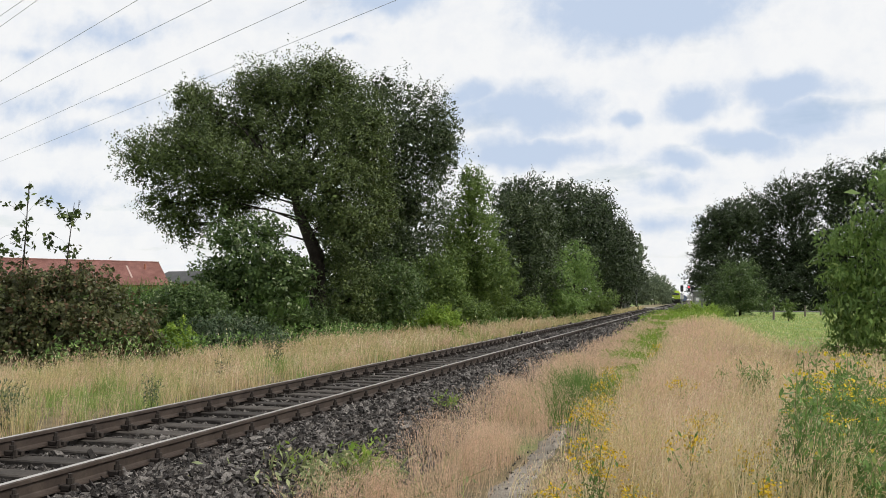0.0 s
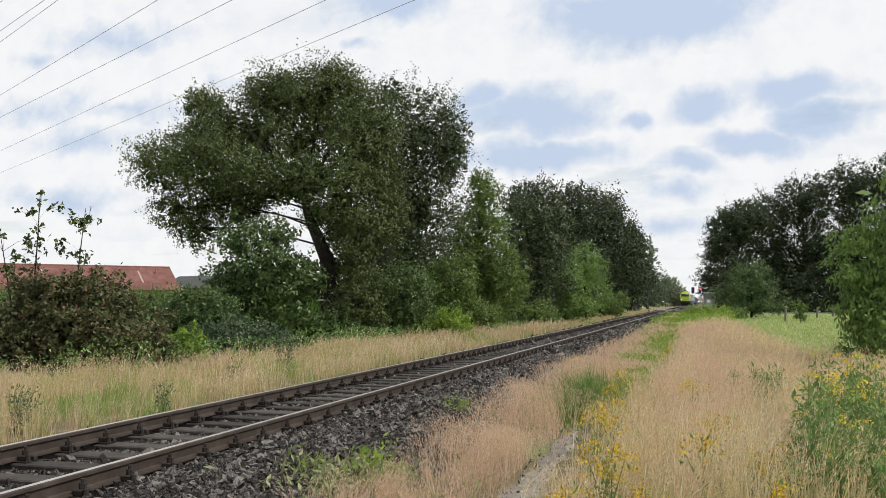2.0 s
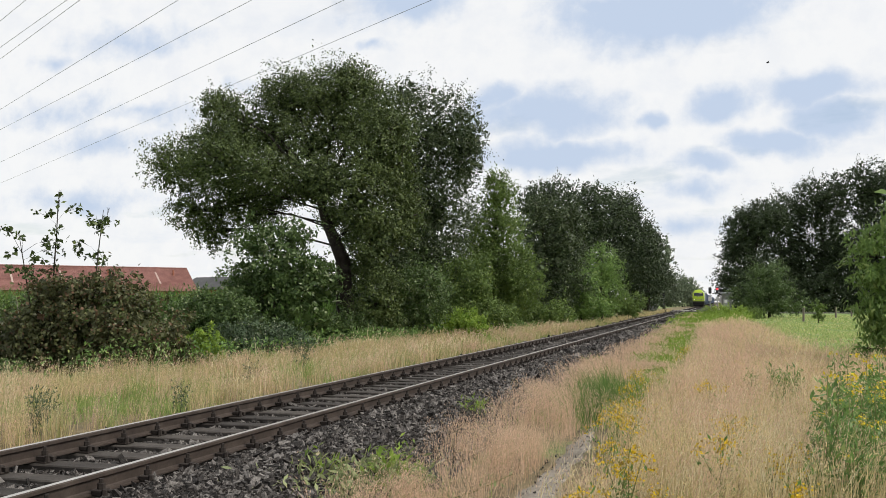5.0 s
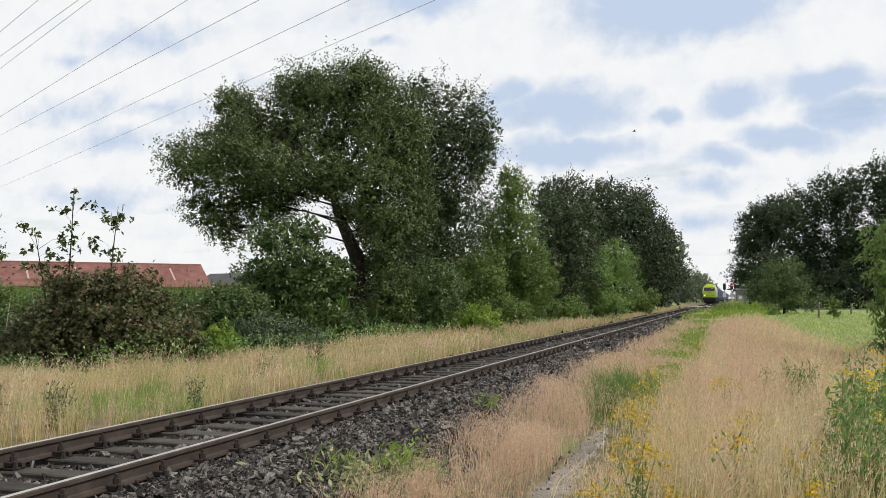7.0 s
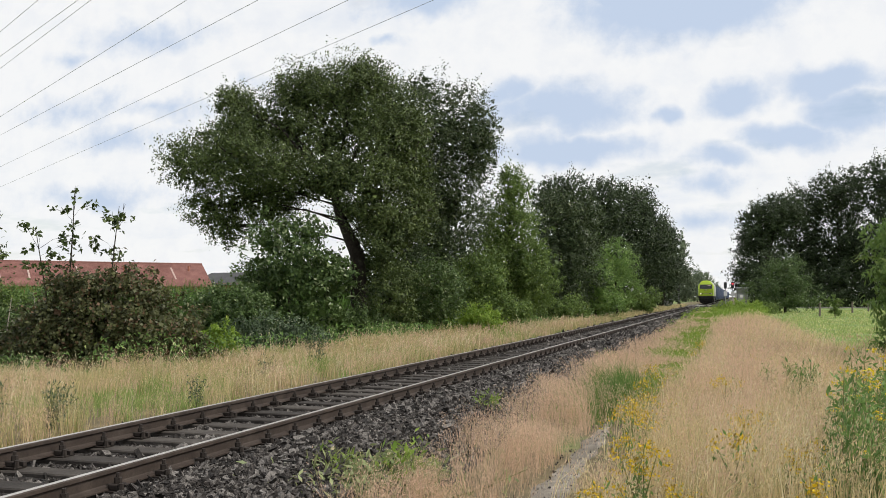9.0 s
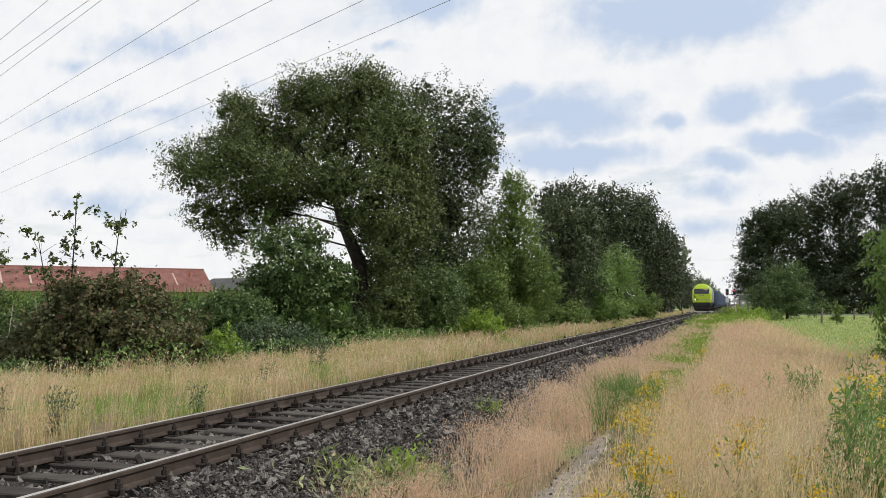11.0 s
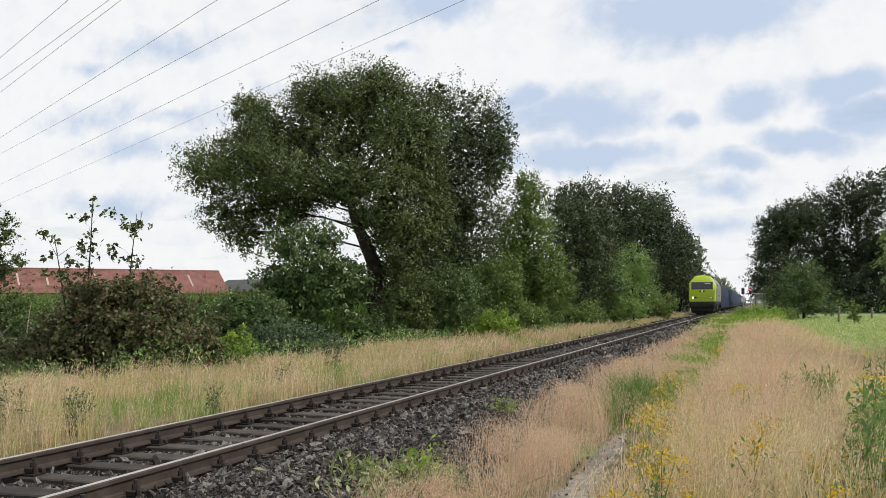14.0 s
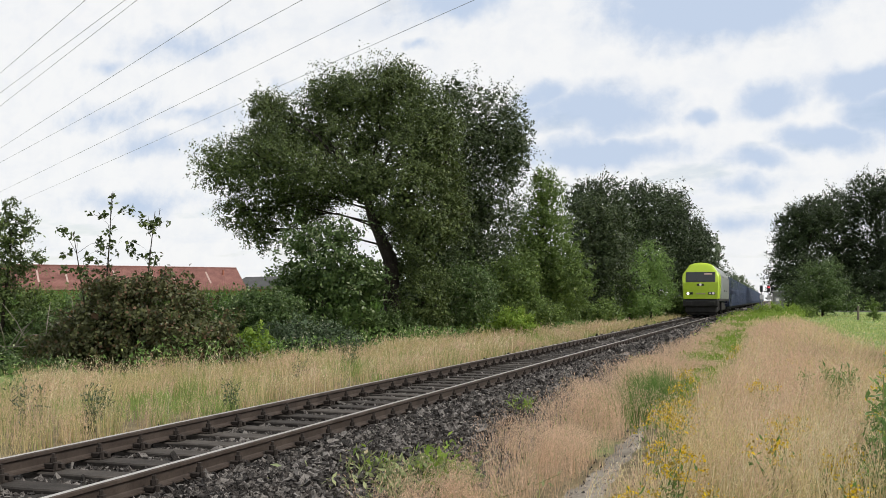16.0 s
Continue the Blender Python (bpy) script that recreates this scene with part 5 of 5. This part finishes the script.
def build_grass():
    # tall pale straw to the right of the path
    def straw(x, y):
        left = np.interp(y, [7, 14, 25, 60], [-1.3, -1.2, -0.9, -1.2])
        right = np.interp(y, [7, 20, 32, 60, 100], [4.5, 2.9, 1.6, 0.8, 0.2])
        return smooth(x, left - 0.15, left + 0.35) * (1 - smooth(x, right, right + 0.8)) * on_path(x, y) * (1 - 0.75 * np.exp(-((x - 1.55) / 0.6) ** 2 - ((y - 10.3) / 1.9) ** 2)) * (1 - 0.7 * np.exp(-((x - 1.15) / 0.5) ** 2 - ((y - 7.8) / 1.1) ** 2)) * (0.45 + 0.55 * smooth(patchy(x, y, 2.2, 12), 0.25, 0.6))
    grass("dry_grass", "tall pale straw-coloured dry grass with seed heads", STRAW,
          [(-1.8, 5.0, 6.5, 12, 340), (-1.8, 5.0, 12, 20, 250), (-1.8, 5.0, 20, 34, 150), (-1.8, 3.2, 34, 60, 75)], 110, 0.58, 0.0062, 0.17, (0.18, -0.06), 2, 0.04, 0.006, straw)
    grass("long_straw", "long bleached stalks standing above the dry grass", LONG_STRAW,
          [(-1.6, 4.5, 6.5, 11, 64), (-1.6, 4.5, 11, 18, 34), (-1.6, 4.0, 18, 30, 10)], 119, 0.74, 0.0065, 0.26, (0.26, -0.08), 4, 0.028, 0.008, straw, 5)
    grass("pink_grass", "reddish bent grass with fine airy panicles", PINK,
          [(-1.6, 5.0, 7, 14, 170), (-1.6, 5.0, 14, 24, 220), (-1.6, 4.5, 24, 45, 100)], 111, 0.64, 0.0036, 0.17, (0.12, -0.05), 7, 0.027, 0.022, straw)
    # reddish fringe along the ballast's foot
    def fringe(x, y):
        left = np.interp(y, [6, 9, 12, 18, 34, 80], [-2.9, -3.0, -3.25, -3.35, -3.2, -3.0])
        right = np.interp(y, [6, 13, 20, 40, 80], [-1.8, -1.75, -1.4, -1.2, -1.2])
        return smooth(x, left - 0.12, left + 0.25) * (1 - smooth(x, right, right + 0.3)) * on_path(x, y) * (0.15 + 0.85 * smooth(patchy(x, y, 2.6, 3), 0.25, 0.62))
    grass("pink_grass", "reddish bent grass along the foot of the ballast", PINK,
          [(-3.7, -1.0, 6.5, 13, 480), (-3.7, -1.0, 13, 24, 380), (-3.7, -1.0, 24, 60, 90), (-3.7, -1.0, 60, 110, 30)], 112, 0.40, 0.0036, 0.24, (0.12, -0.05), 9, 0.024, 0.028, fringe)
    # short tufts of living green under the straw, and the herb strip beside the track further on
    def green(x, y):
        strip = smooth(x, -2.6, -2.0) * (1 - smooth(x, -0.9, -0.2)) * smooth(y, 13, 22)
        return np.clip(strip * 0.9 + 0.10 * patchy(x, y, 1.1, 5), 0, 1) * on_path(x, y)
    grass("green_grass", "fresh green grass and herbs among the straw", GREEN,
          [(-3.0, 4.5, 7, 14, 180), (-3.0, 4.5, 14, 26, 330), (-3.0, 3.0, 26, 60, 150), (-3.0, 2.0, 60, 120, 60)], 113, 0.30, 0.006, 0.28, (0.1, -0.05), keep=green)
    def tuft(x, y):
        return np.exp(-(((x + 1.75) / 0.38) ** 2 + ((y - 14.8) / 1.1) ** 2))
    grass("green_tuft", "thick tuft of long green grass beside the path", TUFT, [(-2.6, -0.9, 12.5, 17.5, 1300)], 114, 0.62, 0.006, 0.3, (-0.1, -0.05), keep=tuft)
    # mown meadow
    def mown(x, y):
        return smooth(x, np.interp(y, [22, 32, 60, 120], [3.2, 1.8, 1.0, 0.4]), np.interp(y, [22, 32, 60, 120], [4.0, 2.6, 1.8, 1.2]))
    grass("meadow_grass", "short light green meadow grass", MEADOW, [(1.0, 10, 22, 40, 110), (0.5, 16, 40, 75, 34), (0.5, 34, 75, 130, 9)], 115, 0.14, 0.010, 0.3, (0.05, 0), keep=mown)
    # verge beyond the track
    def verge(x, y):
        right = TRACK_X - 1.55
        left = np.interp(y, [5, 20, 36, 60, 150], [-15.5, -13.6, -12.2, -9.5, -9.0])
        return smooth(x, left, left + 0.8) * (1 - smooth(x, right - 0.35, right)) * (0.12 + 0.88 * smooth(patchy(x, y, 1.3, 7), 0.15, 0.7))
    def lush(x, y):
        return np.clip(1.35 * smooth(1 - patchy(x, y, 1.3, 7), 0.2, 0.8), 0, 1) * (verge(x, y) > 0.01)
    grass("verge_grass", "knee-high yellowed grass on the far verge", VERGE,
          [(-15.5, -6.8, 6, 16, 200), (-15.5, -6.8, 16, 30, 140), (-13.5, -6.8, 30, 60, 75), (-9.5, -6.8, 60, 150, 22)], 116, 0.42, 0.0065, 0.2, (0.13, -0.05), 3, 0.032, 0.008, verge)
    grass("pink_grass", "reddish bent grass on the far verge", PINK,
          [(-15.5, -6.8, 6, 16, 90), (-15.5, -6.8, 16, 30, 70), (-13.5, -6.8, 30, 60, 28)], 118, 0.47, 0.0035, 0.14, (0.13, -0.05), 8, 0.022, 0.022, verge)
    grass("long_straw", "long bleached stalks on the far verge", LONG_STRAW,
          [(-15.5, -6.8, 6, 16, 14), (-15.5, -6.8, 16, 30, 12), (-13.0, -6.8, 30, 55, 5)], 121, 0.58, 0.005, 0.18, (0.2, -0.06), 4, 0.032, 0.009, verge, 6)
    grass("verge_green", "green undergrowth in the far verge", GREEN,
          [(-16, -6.9, 6, 16, 140), (-20, -6.9, 16, 30, 100), (-13.5, -6.8, 30, 70, 40)], 117, 0.34, 0.008, 0.3, (0.1, -0.05), keep=lush)


build_grass()


def build_strip_weeds():
    """The lush green herbs of the strip beside the track, thicker further on."""
    rng = np.random.default_rng(120)
    groups = []
    for y0, y1, dens, leaf in ((13, 32, 380, 0.09), (32, 60, 230, 0.13), (60, 118, 90, 0.21)):
        def keep(x, y):
            mid = np.interp(y, [14, 20, 38, 60, 118], [-1.45, -1.2, -1.55, -1.4, -0.4])
            half = np.interp(y, [14, 20, 38, 60, 118], [0.3, 0.35, 0.6, 1.0, 2.3])
            return np.exp(-((x - mid) / half) ** 2) * smooth(y, 13, 20) * (0.4 + 0.6 * smooth(patchy(x, y, 0.8, 9), 0.35, 0.6))
        x, y = scatter(rng, -4, 4, y0, y1, dens * 6, keep, 25, 0.10)
        z = lift(x, y) + rng.uniform(0, 1, len(x)) ** 0.6 * (0.30 + 0.4 * patchy(x, y, 0.5, 4) * smooth(y, 22, 70))
        groups.append(leaf_quads(rng, np.stack([x, y, z], 1), leaf, leaf * 0.5, -0.2))
    tagged(new("herb_strip", mesh_of("herb_strip", *join(*groups), YELLOW)), "lush light green herbs beside the track", "herbs", kind="stuff")
    # nettles and other herbs along the foot of the hedge
    x, y = scatter(rng, -17, -8, 8, 62, 130, lambda x, y: np.exp(-((x - np.interp(y, [5, 20, 36, 60], [-14.6, -12.7, -11.2, -9.4])) / 0.9) ** 2) * (0.15 + 0.85 * smooth(patchy(x, y, 0.9, 14), 0.3, 0.65)), 30, 0.09)
    z = lift(x, y) + rng.uniform(0, 1, len(x)) ** 0.7 * (0.35 + 0.6 * patchy(x, y, 0.7, 15))
    herbs = mesh_of("hedge_herbs", *leaf_quads(rng, np.stack([x, y, z], 1), 0.12, 0.06, -0.1), WEED)
    tagged(new("hedge_herbs", herbs), "leafy green nettles and herbs at the hedge foot", "herbs", kind="stuff")
    for k, (x, y, w, h) in enumerate(((-0.3, 92, 1.5, 0.7), (1.2, 97, 1.6, 0.75), (2.8, 101, 1.4, 0.6))):
        plant_tree("bramble_clump", "light green bramble clump beside the track", "bush", (x, y), [(x, y, -0.25 + h * 0.5, w, w, h)], 2600, 0.17, YELLOW if k < 2 else HAZEL, 124 + k, 0.02,
                   group="bramble clumps", limbs=False, lump=0.45)


build_strip_weeds()
build_stones()


# ---- what moves ----
BIRD_WAY = ((0.0, (62, 76, 37)), (4.0, (13.7, 85.6, 25.5)), (4.2, (11.2, 86.2, 24.8)), (6.3, (-2.5, 88.4, 17.9)), (6.6, (-4.6, 88.5, 16.9)), (7.0, (-8.6, 88.3, 16.5)),
            (7.4, (-13.6, 87.7, 16.4)), (8.0, (-20.5, 87, 15.0)), (9.0, (-31, 86, 10.0)), (10.5, (-40, 85, 4.0)), (16.0, (-41, 85, 3.0)))


def build_bird():
    ob = thing("bird", "small dark bird flying across the sky", "bird")
    bm = bmesh.new()
    bmesh.ops.create_uvsphere(bm, u_segments=8, v_segments=6, radius=1.0)
    bmesh.ops.scale(bm, vec=(0.17, 0.055, 0.05), verts=bm.verts)
    part("body", bm, BLACK, ob)
    for k in (-1, 1):
        bm = bmesh.new()
        vs = [bm.verts.new(p) for p in ((0.08, 0, 0.02), (0.02, k * 0.14, 0.10), (-0.10, k * 0.30, 0.13), (-0.07, k * 0.12, 0.08), (-0.06, 0, 0.02))]
        bm.faces.new(vs)
        bmesh.ops.solidify(bm, geom=bm.faces[:], thickness=0.008)
        part("wing", bm, BLACK, ob)
    return ob


BIRD = build_bird()


def motions():
    """The train rolls towards the viewer at a nearly steady speed; its wheels turn with it."""
    def nose(t):
        return TRAIN_END + TRAIN_SPEED * (DURATION - t) + TRAIN_SLOWING * (DURATION - t) ** 2
    walk(loco, [(t, pose(TRACK_X, nose(t), 0)) for t in range(int(DURATION) + 1)])
    for k, w in enumerate(WAGONS):
        walk(w, [(t, pose(TRACK_X, nose(t) + 19.6 + k * (WAGON + 0.4), 0)) for t in range(int(DURATION) + 1)])
    walk(BIRD, [(t, pose(*p, 0, 0, 190)) for t, p in BIRD_WAY])
    steps = int(DURATION * FPS)
    for ax, y, r in LOCO_WHEELS:
        walk(ax, [(i / FPS, pose(0, y, r, math.degrees((nose(0) - nose(i / FPS)) / r))) for i in range(steps + 1)])


motions()
